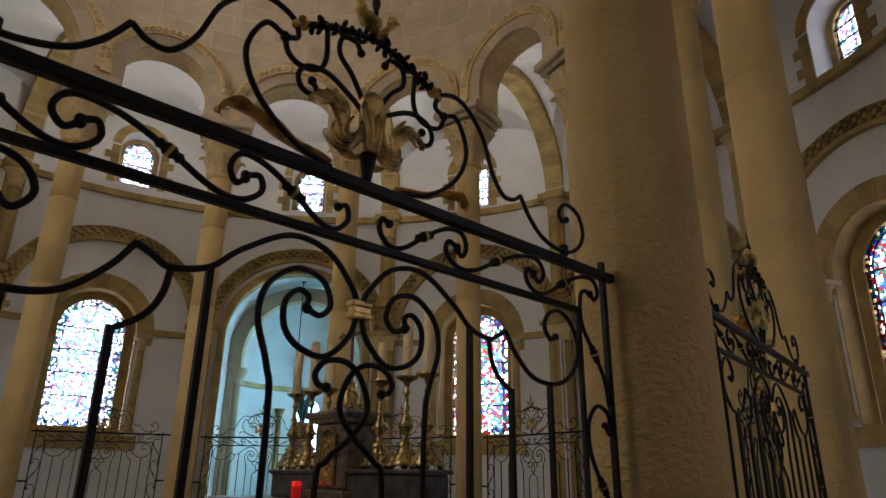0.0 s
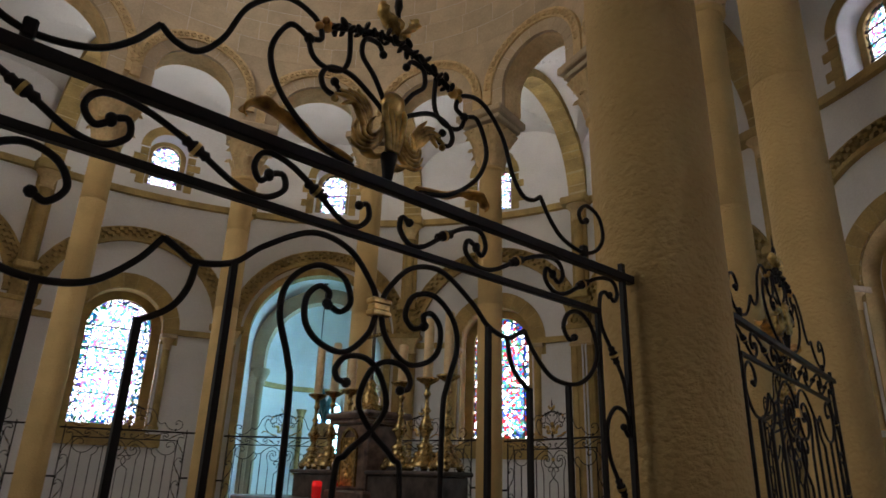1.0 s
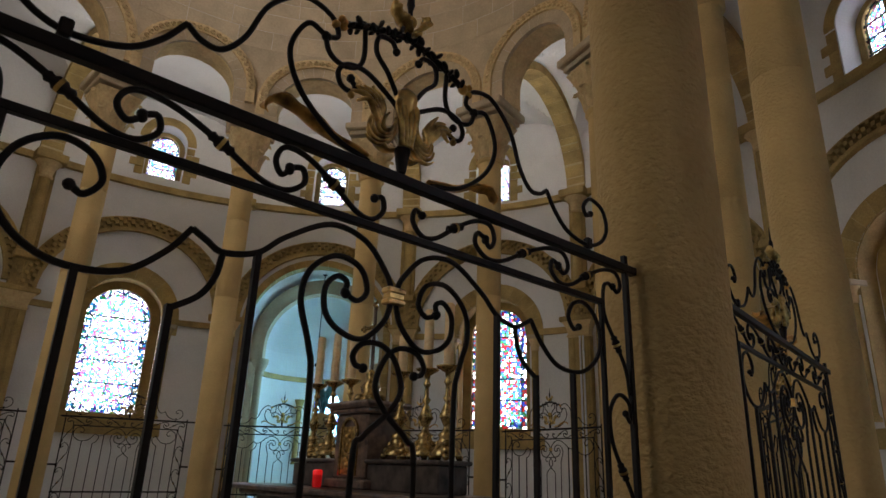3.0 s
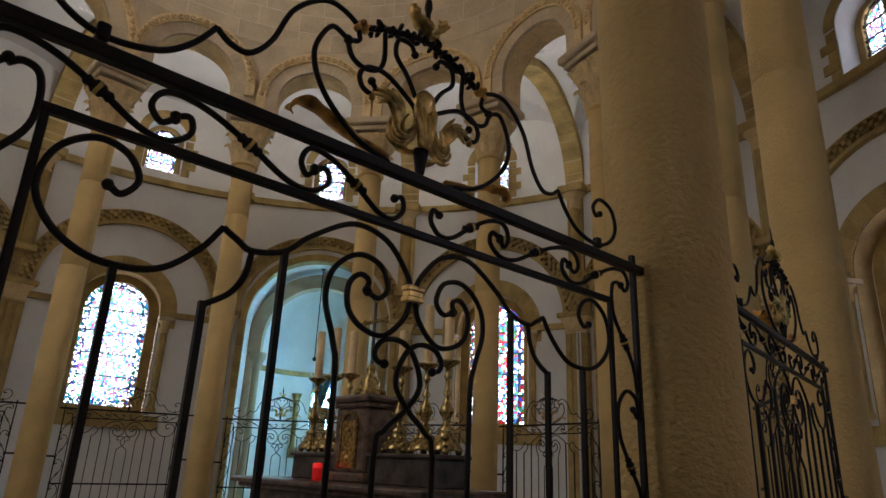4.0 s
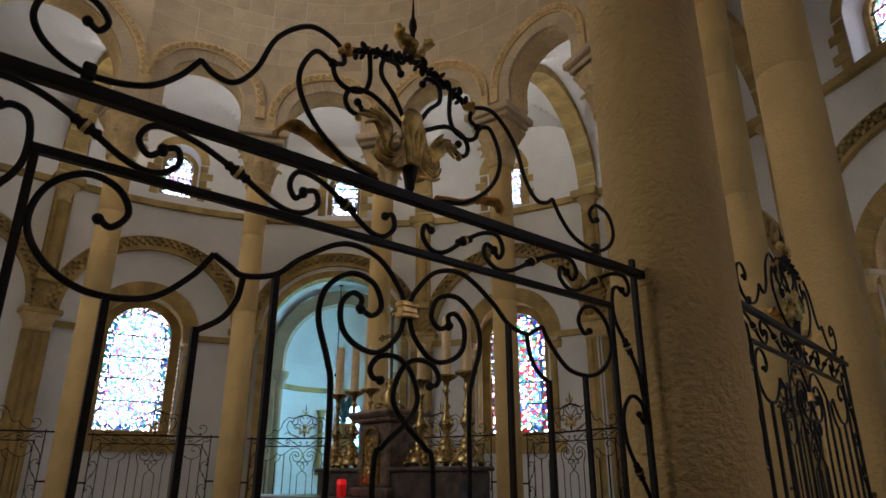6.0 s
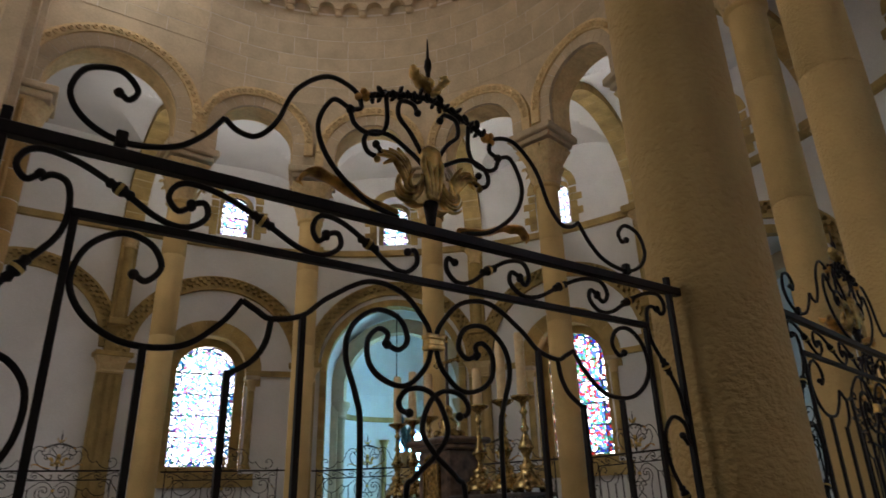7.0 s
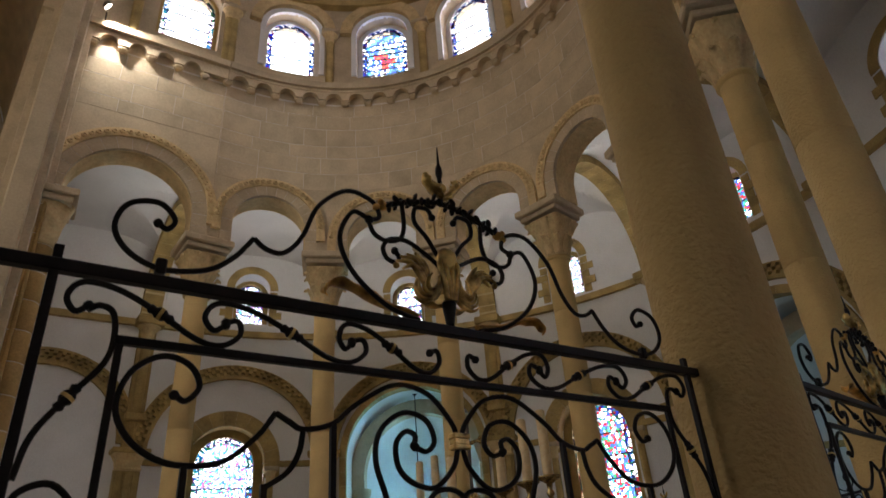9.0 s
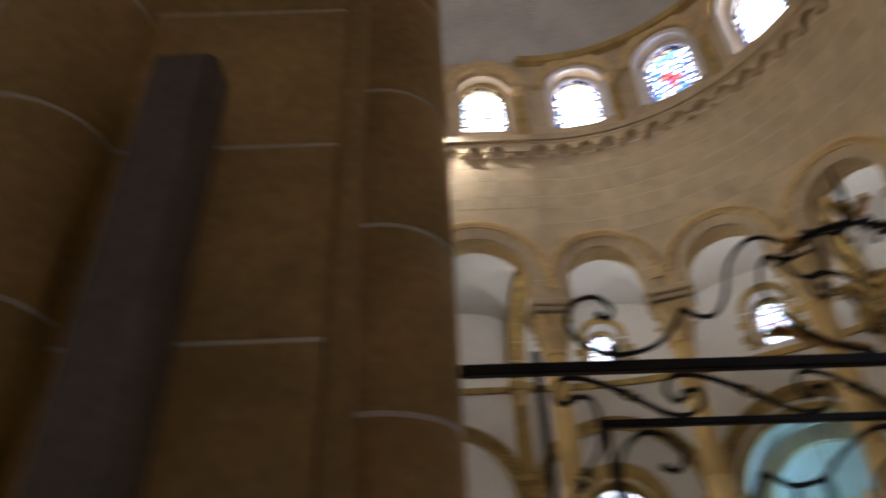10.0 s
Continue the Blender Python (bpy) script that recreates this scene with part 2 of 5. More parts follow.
def opened_wall(place, s0, s1, z0, z1, thick, openings, step=0.12, caps=True):
    """A wall with arched openings cut right through. openings: (middle, half width, sill, springing); springing None: square to the top."""
    cuts = {s0, s1}
    n = max(2, int((s1 - s0) / step))
    cuts |= {s0 + (s1 - s0) * i / n for i in range(n + 1)}
    for c, h, sill, spr in openings:
        for i in range(17):
            cuts.add(c - h * math.cos(math.pi * i / 16))
    xs = sorted(x for x in cuts if s0 - 1e-9 <= x <= s1 + 1e-9)
    xs = [x for i, x in enumerate(xs) if i == 0 or x - xs[i - 1] > 1e-5]
    vs, fs = [], []

    def quad(a, b, c, d):
        o = len(vs)
        vs.extend(tuple(p) for p in (a, b, c, d))
        fs.append((o, o + 1, o + 2, o + 3))

    for a, b in zip(xs, xs[1:]):
        mid = (a + b) / 2
        inside = sorted((o for o in openings if abs(mid - o[0]) < o[1]), key=lambda o: o[2])
        lo_a = lo_b = z0
        runs = []
        for c, h, sill, spr in inside:
            ta = spr + math.sqrt(max(h * h - (a - c) ** 2, 0))
            tb = spr + math.sqrt(max(h * h - (b - c) ** 2, 0))
            if sill > z0:
                runs.append((lo_a, lo_b, sill, sill))
                quad(place(a, sill, 0), place(b, sill, 0), place(b, sill, thick), place(a, sill, thick))
            quad(place(a, ta, 0), place(a, ta, thick), place(b, tb, thick), place(b, tb, 0))
            lo_a, lo_b = ta, tb
        runs.append((lo_a, lo_b, z1, z1))
        for la, lb, ha, hb in runs:
            quad(place(a, la, 0), place(b, lb, 0), place(b, hb, 0), place(a, ha, 0))
            quad(place(a, la, thick), place(a, ha, thick), place(b, hb, thick), place(b, lb, thick))
        if caps:
            quad(place(a, z1, 0), place(b, z1, 0), place(b, z1, thick), place(a, z1, thick))
            if not inside or inside[0][2] > z0:
                quad(place(a, z0, 0), place(a, z0, thick), place(b, z0, thick), place(b, z0, 0))
    for c, h, sill, spr in openings:
        for e in (c - h, c + h):
            quad(place(e, sill, 0), place(e, spr, 0), place(e, spr, thick), place(e, sill, thick))
    for e in (s0, s1):
        if not any(abs(e - o[0]) <= o[1] + 1e-6 for o in openings):
            quad(place(e, z0, 0), place(e, z1, 0), place(e, z1, thick), place(e, z0, thick))
    return vs, fs


def arch_ring(place, c, r0, r1, spr, d0, d1, legs=0.0, n=24, a0=0.0, a1=math.pi):
    """A moulded ring on the face of a wall between two radii, from depth d0 to d1, with straight legs below the springing."""
    pts = [(a0 + (a1 - a0) * i / n, 0) for i in range(n + 1)]
    rows = [(math.cos(a), math.sin(a), 0) for a, _ in pts]
    if legs:
        rows = [(1, 0, -legs)] + rows + [(-1, 0, -legs)]
    vs, fs = [], []
    for x, y, dz in rows:
        for r, d in ((r0, d0), (r1, d0), (r1, d1), (r0, d1)):
            vs.append(tuple(place(c + x * r, spr + y * r + dz, d)))
    for i in range(len(rows) - 1):
        for k in range(4):
            k2 = (k + 1) % 4
            fs.append((4 * i + k, 4 * i + k2, 4 * i + 4 + k2, 4 * i + 4 + k))
    m = len(rows) - 1
    fs += [(0, 1, 2, 3), (4 * m + 3, 4 * m + 2, 4 * m + 1, 4 * m)]
    return vs, fs


def band(place, s0, s1, z0, z1, d0, d1, n=12):
    """A straight moulding along a wall."""
    vs, fs = [], []
    for i in range(n + 1):
        s = s0 + (s1 - s0) * i / n
        for z, d in ((z0, d0), (z1, d0), (z1, d1), (z0, d1)):
            vs.append(tuple(place(s, z, d)))
    for i in range(n):
        for k in range(4):
            k2 = (k + 1) % 4
            fs.append((4 * i + k, 4 * i + k2, 4 * i + 4 + k2, 4 * i + 4 + k))
    fs += [(0, 1, 2, 3), (4 * n + 3, 4 * n + 2, 4 * n + 1, 4 * n)]
    return vs, fs


def straight(y, sign):
    """Plan mapping for a wall along x: s runs west on the far side; d goes away from the choir."""
    return lambda s, z, d: Vector((s, y + sign * d, z))

# ---- large structure ----


def structure(name, solid, mat, label, category, smooth=False):
    return tagged(part(name, solid, mat, None, "", smooth), label, category, kind="structure")


def setting(name, label, category):
    return shell(name, label, category, kind="structure")


structure("floor", box(WEST, 16, -4, 18, -0.2, 0.0), M_FLOOR, "worn grey stone floor of the choir and ambulatory", "floor")



def pellets(f, c, r, spr, n):
    """A chain of carved rings along a hood mould."""
    sol = []
    for i in range(n):
        a = math.pi * (i + 0.5) / n
        s0, z0 = c + r * math.cos(a), spr + r * math.sin(a)
        vs, fs = [], []
        for rad, d in ((0.066, -0.07), (0.055, -0.105), (0.034, -0.108), (0.024, -0.078), (0.012, -0.098)):
            vs += [tuple(f(s0 + rad * math.cos(q * math.pi / 4), z0 + rad * math.sin(q * math.pi / 4), d)) for q in range(8)]
        for k in range(4):
            fs += [(8 * k + q, 8 * k + (q + 1) % 8, 8 * k + 8 + (q + 1) % 8, 8 * k + 8 + q) for q in range(8)]
        sol.append((vs, fs + [tuple(range(32, 40))]))
    return merge(*sol)


def voussoirs(f, c, r0, r1, spr, d0, d1, legs, n, mat, w):
    """An arch of separate wedge stones over straight jamb stones, with pale joints set back between them."""
    part("arch_joints", arch_ring(f, c, r0 + 0.004, r1 - 0.004, spr, d0, d1 + 0.006, legs), M_OJOINT if mat is M_OCHRE else M_JOINT, w, "pale mortar joints")
    for i in range(n):
        a0, a1 = math.pi * i / n, math.pi * (i + 1) / n
        gap = 0.005 / r1
        part("voussoir", arch_ring(f, c, r0, r1, spr, d0, d1, 0.0, 3, a0 + gap, a1 - gap), mat, w)
    rows = max(1, round(legs / 0.35)) if legs else 0
    for i in range(rows):
        z0, z1 = spr - legs + legs * i / rows, spr - legs + legs * (i + 1) / rows - 0.010
        for sx in (-1, 1):
            a, b = sorted((c + sx * r0, c + sx * r1))
            part("jamb_stone", band(f, a, b, z0, z1, d0, d1, 1), mat, w)


# arcade wall of the hemicycle: seven bays on the curve
arcade = ring_map(R_IN)
AR = 0.80
LIFT = {0: 0.25, 3: 0.07, 6: 0.25}   # the bays beside the piers are stilted
for i in range(7):
    ac = (i - 3) * STEP
    half = STEP / 2 * R_IN
    spr = Z_SPR + LIFT.get(i, 0.0)
    structure("wall_arcade_%d" % (i + 1), opened_wall(arcade(ac), -half, half, Z_ABA, Z_COR1 - 0.004, R_OUT - R_IN, [(0, AR, Z_ABA, spr)]), M_ASHLAR,
              "curved ashlar wall of pale pinkish stone over a round arch", "wall")
    w = bpy.data.objects["wall_arcade_%d" % (i + 1)]
    voussoirs(arcade(ac), 0, AR, AR + 0.25, spr, 0.05, -0.03, spr - Z_ABA, 13, M_ASHLAR, w)
    part("hood_mould", arch_ring(arcade(ac), 0, AR + 0.25, AR + 0.44, spr, 0.05, -0.075, 0.30), M_CARVED, w, "carved hood mould")
    tagged(part("pellets", pellets(arcade(ac), 0, AR + 0.345, spr, 26), M_CARVED, w, "chain of small carved rings"), kind="stuff")
    # soffit takes the yellower stone: the floodlights' warm brightness is in its colour
    part("soffit_arch", arch_ring(arcade(ac), 0, AR - 0.012, AR + 0.1, spr, 0.055, R_OUT - R_IN + 0.02, spr - Z_ABA), M_CARVED, w, "stone soffit arch, warm floodlit yellow put into its colour")

# straight bays on both sides, then the west choir
XB0, XB1 = X_PIER - 0.7, CX + R_IN * math.cos(col_angle(7))
for side, y, sg in (("north", CY + R_IN, 1), ("south", CY - R_IN, -1)):
    f = straight(y, sg)
    xc, ar, spr = 1.15, 1.22, 9.08
    nm = "wall_choir_" + side
    w = structure(nm, opened_wall(f, XB0, XB1, Z_ABA, Z_COR1 - 0.004, 0.58, [(xc, ar, Z_ABA, spr)]), M_ASHLAR, "straight ashlar choir wall over a wide round arch", "wall")
    voussoirs(f, xc, ar, ar + 0.3, spr, 0.05, -0.03, spr - Z_ABA, 15, M_ASHLAR, w)
    part("hood_mould", arch_ring(f, xc, ar + 0.3, ar + 0.5, spr, 0.05, -0.075, 0.2), M_CARVED, w, "carved hood mould")
    tagged(part("pellets", pellets(f, xc, ar + 0.4, spr, 34), M_CARVED, w, "chain of small carved rings"), kind="stuff")
    # same here: warm floodlit tone painted in by the yellower stone
    part("soffit_arch", arch_ring(f, xc, ar - 0.012, ar + 0.1, spr, 0.055, 0.60, spr - Z_ABA), M_CARVED, w, "stone soffit arch, warm floodlit yellow put into its colour")
    structure("wall_west_" + side, opened_wall(f, WEST, X_PIER - 1.1, 0, Z_DOME, 0.58, [(-3.4, 1.5, 0, 6.5), (-7.0, 1.5, 0, 6.5), (-3.4, 0.6, 13.8, 15.1), (-7.0, 0.6, 13.8, 15.1)]), M_ASHLAR, "ashlar wall of the straight choir with arches and windows", "wall")

# corbel table, window storey and half dome
story = ring_map(R_IN)
full = lambda s, z, d: polar(R_IN + d, s / R_IN, z)
S_END = math.radians(94.6) * R_IN
cornice = setting("cornice", "moulded stone cornice on a table of small round arches and corbels", "cornice")
part("string_mould", band(full, -S_END, S_END, Z_COR1 - 0.16, Z_COR1 + 0.02, 0.3, -0.26, 90), M_ASHLAR, cornice)
part("fillet", band(full, -S_END, S_END, Z_COR1 - 0.24, Z_COR1 - 0.16, 0.3, -0.19, 90), M_ASHLAR, cornice)
N_CORB = 30
pitch_c = 2 * S_END / N_CORB
part("small_arches", opened_wall(lambda s, z, d: full(s, z, -0.17 + d), -S_END, S_END, Z_COR1 - 0.48, Z_COR1 - 0.24, 0.18,
     [(-S_END + pitch_c * (i + 0.5), pitch_c * 0.34, Z_COR1 - 0.48, Z_COR1 - 0.47) for i in range(N_CORB)], step=0.5), M_ASHLAR, cornice)
bmc = box(-0.18, 0.0, -0.105, 0.105, -0.16, -0.02, 0.05)
me_c = part("corbel", bmc, M_ASHLAR, cornice).data
bpy.data.objects["corbel"].matrix_basis = Matrix.Translation(full(-S_END, Z_COR1 - 0.46, 0)) @ Matrix.Rotation(-S_END / R_IN + math.pi, 4, "Z")
bpy.data.objects["corbel"].scale = (-1, 1, 1)
for i in range(1, N_CORB + 1):
    s = -S_END + pitch_c * i
    share("corbel", me_c, cornice, Matrix.Translation(full(s, Z_COR1 - 0.46, 0)) @ Matrix.Rotation(s / R_IN, 4, "Z"))
for side, y, sg in (("north", CY + R_IN, 1), ("south", CY - R_IN, -1)):
    f = straight(y, sg)
    c2 = setting("cornice_" + side, "moulded stone cornice of the straight choir bay", "cornice")
    part("string_mould", band(f, WEST, XB1, Z_COR1 - 0.16, Z_COR1 + 0.02, 0.3, -0.26, 4), M_ASHLAR, c2)
    n = int((XB1 - XB0) / pitch_c)
    part("small_arches", opened_wall(lambda s, z, d: f(s, z, -0.15 + d), XB0, XB1, Z_COR1 - 0.46, Z_COR1 - 0.16, 0.16,
         [(XB0 + pitch_c * (i + 0.5), pitch_c * 0.31, Z_COR1 - 0.46, Z_COR1 - 0.45) for i in range(n)], step=0.5), M_ASHLAR, c2)
    for i in range(n + 1):
        share("corbel", me_c, c2, Matrix.Translation(f(XB0 + pitch_c * i, Z_COR1 - 0.46, 0)) @ Matrix.Rotation(sg * math.pi / 2, 4, "Z"))

WH, W_SILL, W_SPR = 0.63, 13.84, 15.24
SHIFT = {6: -0.27, 5: -0.15}
XW = 1.72
for i in range(7):
    ac = (i - 3) * STEP
    half = STEP / 2 * R_IN
    w = structure("wall_clerestory_%d" % (i + 1), opened_wall(story(ac), -half, half, Z_COR1, Z_DOME, 0.7, [(SHIFT.get(i, 0), WH + 0.08, W_SILL - 0.05, W_SPR)]), M_ASHLAR,
                  "stone window storey of the apse", "wall")
    part("window_arch", arch_ring(story(ac), SHIFT.get(i, 0), WH + 0.22, WH + 0.52, W_SPR + 0.05, 0.05, -0.14, 0.0), M_CARVED, w, "arch carved with scales")
    part("inner_arch", arch_ring(story(ac), SHIFT.get(i, 0), WH + 0.08, WH + 0.22, W_SPR, 0.05, -0.05, 1.4), M_PLASTER, w, "pale plastered reveal")
for side, y, sg in (("north", CY + R_IN, 1), ("south", CY - R_IN, -1)):
    f = straight(y, sg)
    w = structure("wall_clerestory_" + side, opened_wall(f, X_PIER - 1.1, XB1, Z_COR1, Z_DOME, 0.7, [(XW, WH + 0.08, W_SILL - 0.05, W_SPR)]), M_ASHLAR, "stone window storey of the straight bay", "wall")
    part("window_arch", arch_ring(f, XW, WH + 0.22, WH + 0.52, W_SPR + 0.05, 0.05, -0.14, 0.0), M_CARVED, w, "arch carved with scales")


def small_column(parent, m, z0, z1, r):
    """A colonnette with base and carved capital against a wall."""
    h = z1 - z0
    sh = part("shaft", lathe([(r * 1.5, 0), (r * 1.5, 0.06), (r * 1.15, 0.10), (r, 0.14), (r, h - 0.36)], 14), M_OCHRE, parent, "", True)
    cp = part("capital", lathe([(r, h - 0.38), (r * 1.2, h - 0.36), (r * 1.15, h - 0.32), (r * 1.35, h - 0.2), (r * 1.9, h - 0.1)], 14), M_CARVED, parent, "carved leafy capital", True)
    ab = part("abacus", box(-r * 2.1, r * 2.1, -r * 2.1, r * 2.1, h - 0.1, h, 0.015), M_ASHLAR, parent)
    for o in (sh, cp, ab):
        o.matrix_basis = m @ Matrix.Translation((0, 0, z0))


clus = setting("clerestory_columns", "slim engaged stone columns between the apse windows", "columns")
for k in range(8):
    a = col_angle(k)
    small_column(clus, Matrix.Translation(polar(R_IN - 0.03, a)) @ Matrix.Rotation(a, 4, "Z"), Z_COR1, W_SPR + 0.1, 0.11)

for sg in (-1, 1):
    for x in (0.55, XB1 - 0.1):
        small_column(clus, Matrix.Translation((x, CY + sg * (R_IN - 0.03), 0)), Z_COR1, W_SPR + 0.1, 0.11)

# half dome, moulding and choir vault
dome_m = setting("dome_moulding", "yellow stone moulding at the foot of the half dome", "moulding")
part("mould", band(full, -S_END, S_END, Z_DOME - 0.22, Z_DOME, 0.3, -0.22, 80), M_OCHRE, dome_m)
part("upper_mould", band(full, -S_END, S_END, Z_DOME, Z_DOME + 0.1, 0.3, -0.12, 80), M_OCHRE, dome_m)
vs, fs = [], []
NA, NE = 48, 14
for j in range(NE + 1):
    e = math.pi / 2 * j / NE
    for i in range(NA + 1):
        a = -math.pi / 2 + math.pi * i / NA
        vs.append(tuple(polar((R_IN + 0.1) * math.cos(e), a, Z_DOME + 0.05 + (R_IN + 0.1) * math.sin(e))))
for j in range(NE):
    for i in range(NA):
        o = j * (NA + 1) + i
        fs.append((o, o + NA + 1, o + NA + 2, o + 1))
structure("ceiling_dome", (vs, fs), M_DOME, "grey plastered half dome of the apse", "vault", True)
vs, fs = [], []
for i in range(33):
    a = math.pi * i / 32
    for x in (CX + 0.05, WEST):
        vs.append((x, CY + (R_IN + 0.1) * math.cos(a), Z_DOME + 0.05 + (R_IN + 0.1) * math.sin(a)))
for i in range(32):
    fs.append((2 * i, 2 * i + 1, 2 * i + 3, 2 * i + 2))
structure("ceiling_choir", (vs, fs), M_DOME, "plastered barrel vault of the choir", "vault", True)

# ambulatory wall
LW_H, LW_SILL, LW_SPR = 0.735, 2.58, 4.85
LSH = {6: 0.085, 4: -0.05}
UW_H, UW_SILL, UW_SPR = 0.37, 8.60, 9.56
UDZ = {6: 0.06, 4: -0.06, 2: -0.14}
USH = {6: -0.22}
CH_H, CH_SPR = 1.78, 4.92
wallmap = ring_map(R_WALL)
S_HALF = STEP / 2 * R_WALL
Z_STR = 8.15
Z_BIL = 5.0
for i in range(7):
    ac = (i - 3) * STEP
    f = wallmap(ac)
    chapel = i % 2 == 1
    ls, us, uz = LSH.get(i, 0), USH.get(i, 0), UDZ.get(i, 0)
    low = (0, CH_H, 0.0, CH_SPR) if chapel else (ls, LW_H + 0.2, LW_SILL - 0.2, LW_SPR)
    w = structure("wall_ambulatory_%d" % (i + 1), opened_wall(f, -S_HALF, S_HALF, 0, 10.9, 0.75, [low, (us, UW_H + 0.12, UW_SILL + uz - 0.08, UW_SPR + uz)], step=0.3), M_PLASTER,
                  "white plastered ambulatory wall " + ("with the round arch of a chapel" if chapel else "with an arched window"), "wall")
    part("string_course", band(f, -S_HALF, S_HALF, Z_STR, Z_STR + 0.16, 0.02, -0.13), M_OCHRE, w, "yellow stone string course")
    r0 = 2.0 if chapel else 1.97
    part("arch_band", arch_ring(f, 0, r0, r0 + 0.09, Z_BIL, 0.02, -0.12), M_OCHRE, w, "yellow stone arch fillet")
    part("arch_fillet", arch_ring(f, 0, r0 + 0.345, r0 + 0.375, Z_BIL, 0.02, -0.09), M_OCHRE, w)
    part("arch_ground", arch_ring(f, 0, r0 + 0.08, r0 + 0.35, Z_BIL, 0.02, -0.015), M_OCHRE, w)
    if chapel:
        voussoirs(f, 0, CH_H - 0.02, CH_H + 0.16, CH_SPR, 0.3, -0.07, 4.9, 19, M_OCHRE, w)
    else:
        voussoirs(f, ls, LW_H + 0.2, LW_H + 0.56, LW_SPR, 0.3, -0.03, 0.35, 11, M_OCHRE, w)
        part("jamb_lining", arch_ring(f, ls, LW_H + 0.18, LW_H + 0.205, LW_SPR, 0.0, 0.42, LW_SPR - LW_SILL + 0.2), M_OCHRE, w, "yellow stone jamb")
        part("sill_lining", band(f, ls - LW_H - 0.2, ls + LW_H + 0.2, LW_SILL - 0.2, LW_SILL - 0.17, 0.0, 0.42, 6), M_OCHRE, w)
        part("window_string", merge(band(f, -S_HALF + 0.3, ls - LW_H - 0.25, LW_SPR - 0.1, LW_SPR + 0.04, 0.02, -0.1), band(f, ls + LW_H + 0.25, S_HALF - 0.3, LW_SPR - 0.1, LW_SPR + 0.04, 0.02, -0.1)), M_OCHRE, w)
        for sx in (-1, 1):
            p = f(ls + sx * (LW_H + 0.34), 0, -0.02)
            small_column(w, Matrix.Translation(p) @ Matrix.Rotation(ac, 4, "Z"), LW_SILL - 0.1, LW_SPR - 0.1, 0.085)
        part("window_sill_band", band(f, ls - LW_H - 0.55, ls + LW_H + 0.55, LW_SILL - 0.5, LW_SILL - 0.2, 0.02, -0.12), M_OCHRE, w)
    # quoined surround of the upper window
    part("upper_arch", arch_ring(f, us, UW_H + 0.12, UW_H + 0.34, UW_SPR + uz, 0.2, -0.02), M_OCHRE, w, "yellow stone window arch")
    part("upper_lining", arch_ring(f, us, UW_H + 0.10, UW_H + 0.125, UW_SPR + uz, 0.0, 0.46, UW_SPR - UW_SILL + 0.08), M_PLASTER, w, "pale plastered reveal")
    for sx in (-1, 1):
        for j in range(5):
            wd = 0.34 if j % 2 else 0.2
            a, b = sorted((us + sx * (UW_H + 0.12), us + sx * (UW_H + 0.12 + wd)))
            part("quoin", band(f, a, b, UW_SILL + uz - 0.12 + 0.21 * j, UW_SILL + uz - 0.12 + 0.205 * (j + 1), 0.2, -0.02 - 0.004 * (j % 2), 2), M_OCHRE, w)

# checkered billets on the arches of the ambulatory wall, and their pilasters


def billet_arch(f, c, r0, w, zb=Z_BIL):
    """Three rows of checkered billets round an arch."""
    sol = []
    for row in range(3):
        rr = r0 + 0.125 + 0.085 * row
        n = 36
        for j in range(n):
            a = math.pi * (j + (0.75 if row % 2 else 0.25)) / n
            da = 0.041 / rr
            sol.append(arch_ring(f, c, rr - 0.041, rr + 0.041, zb, 0.0, -0.135, 0, 1, a - da, a + da))
    tagged(part("billets", merge(*sol), M_OCHRE, w, "checkered billet moulding"), kind="stuff")


for i in range(7):
    billet_arch(wallmap((i - 3) * STEP), 0, 2.0 if i % 2 else 1.97, bpy.data.objects["wall_ambulatory_%d" % (i + 1)])
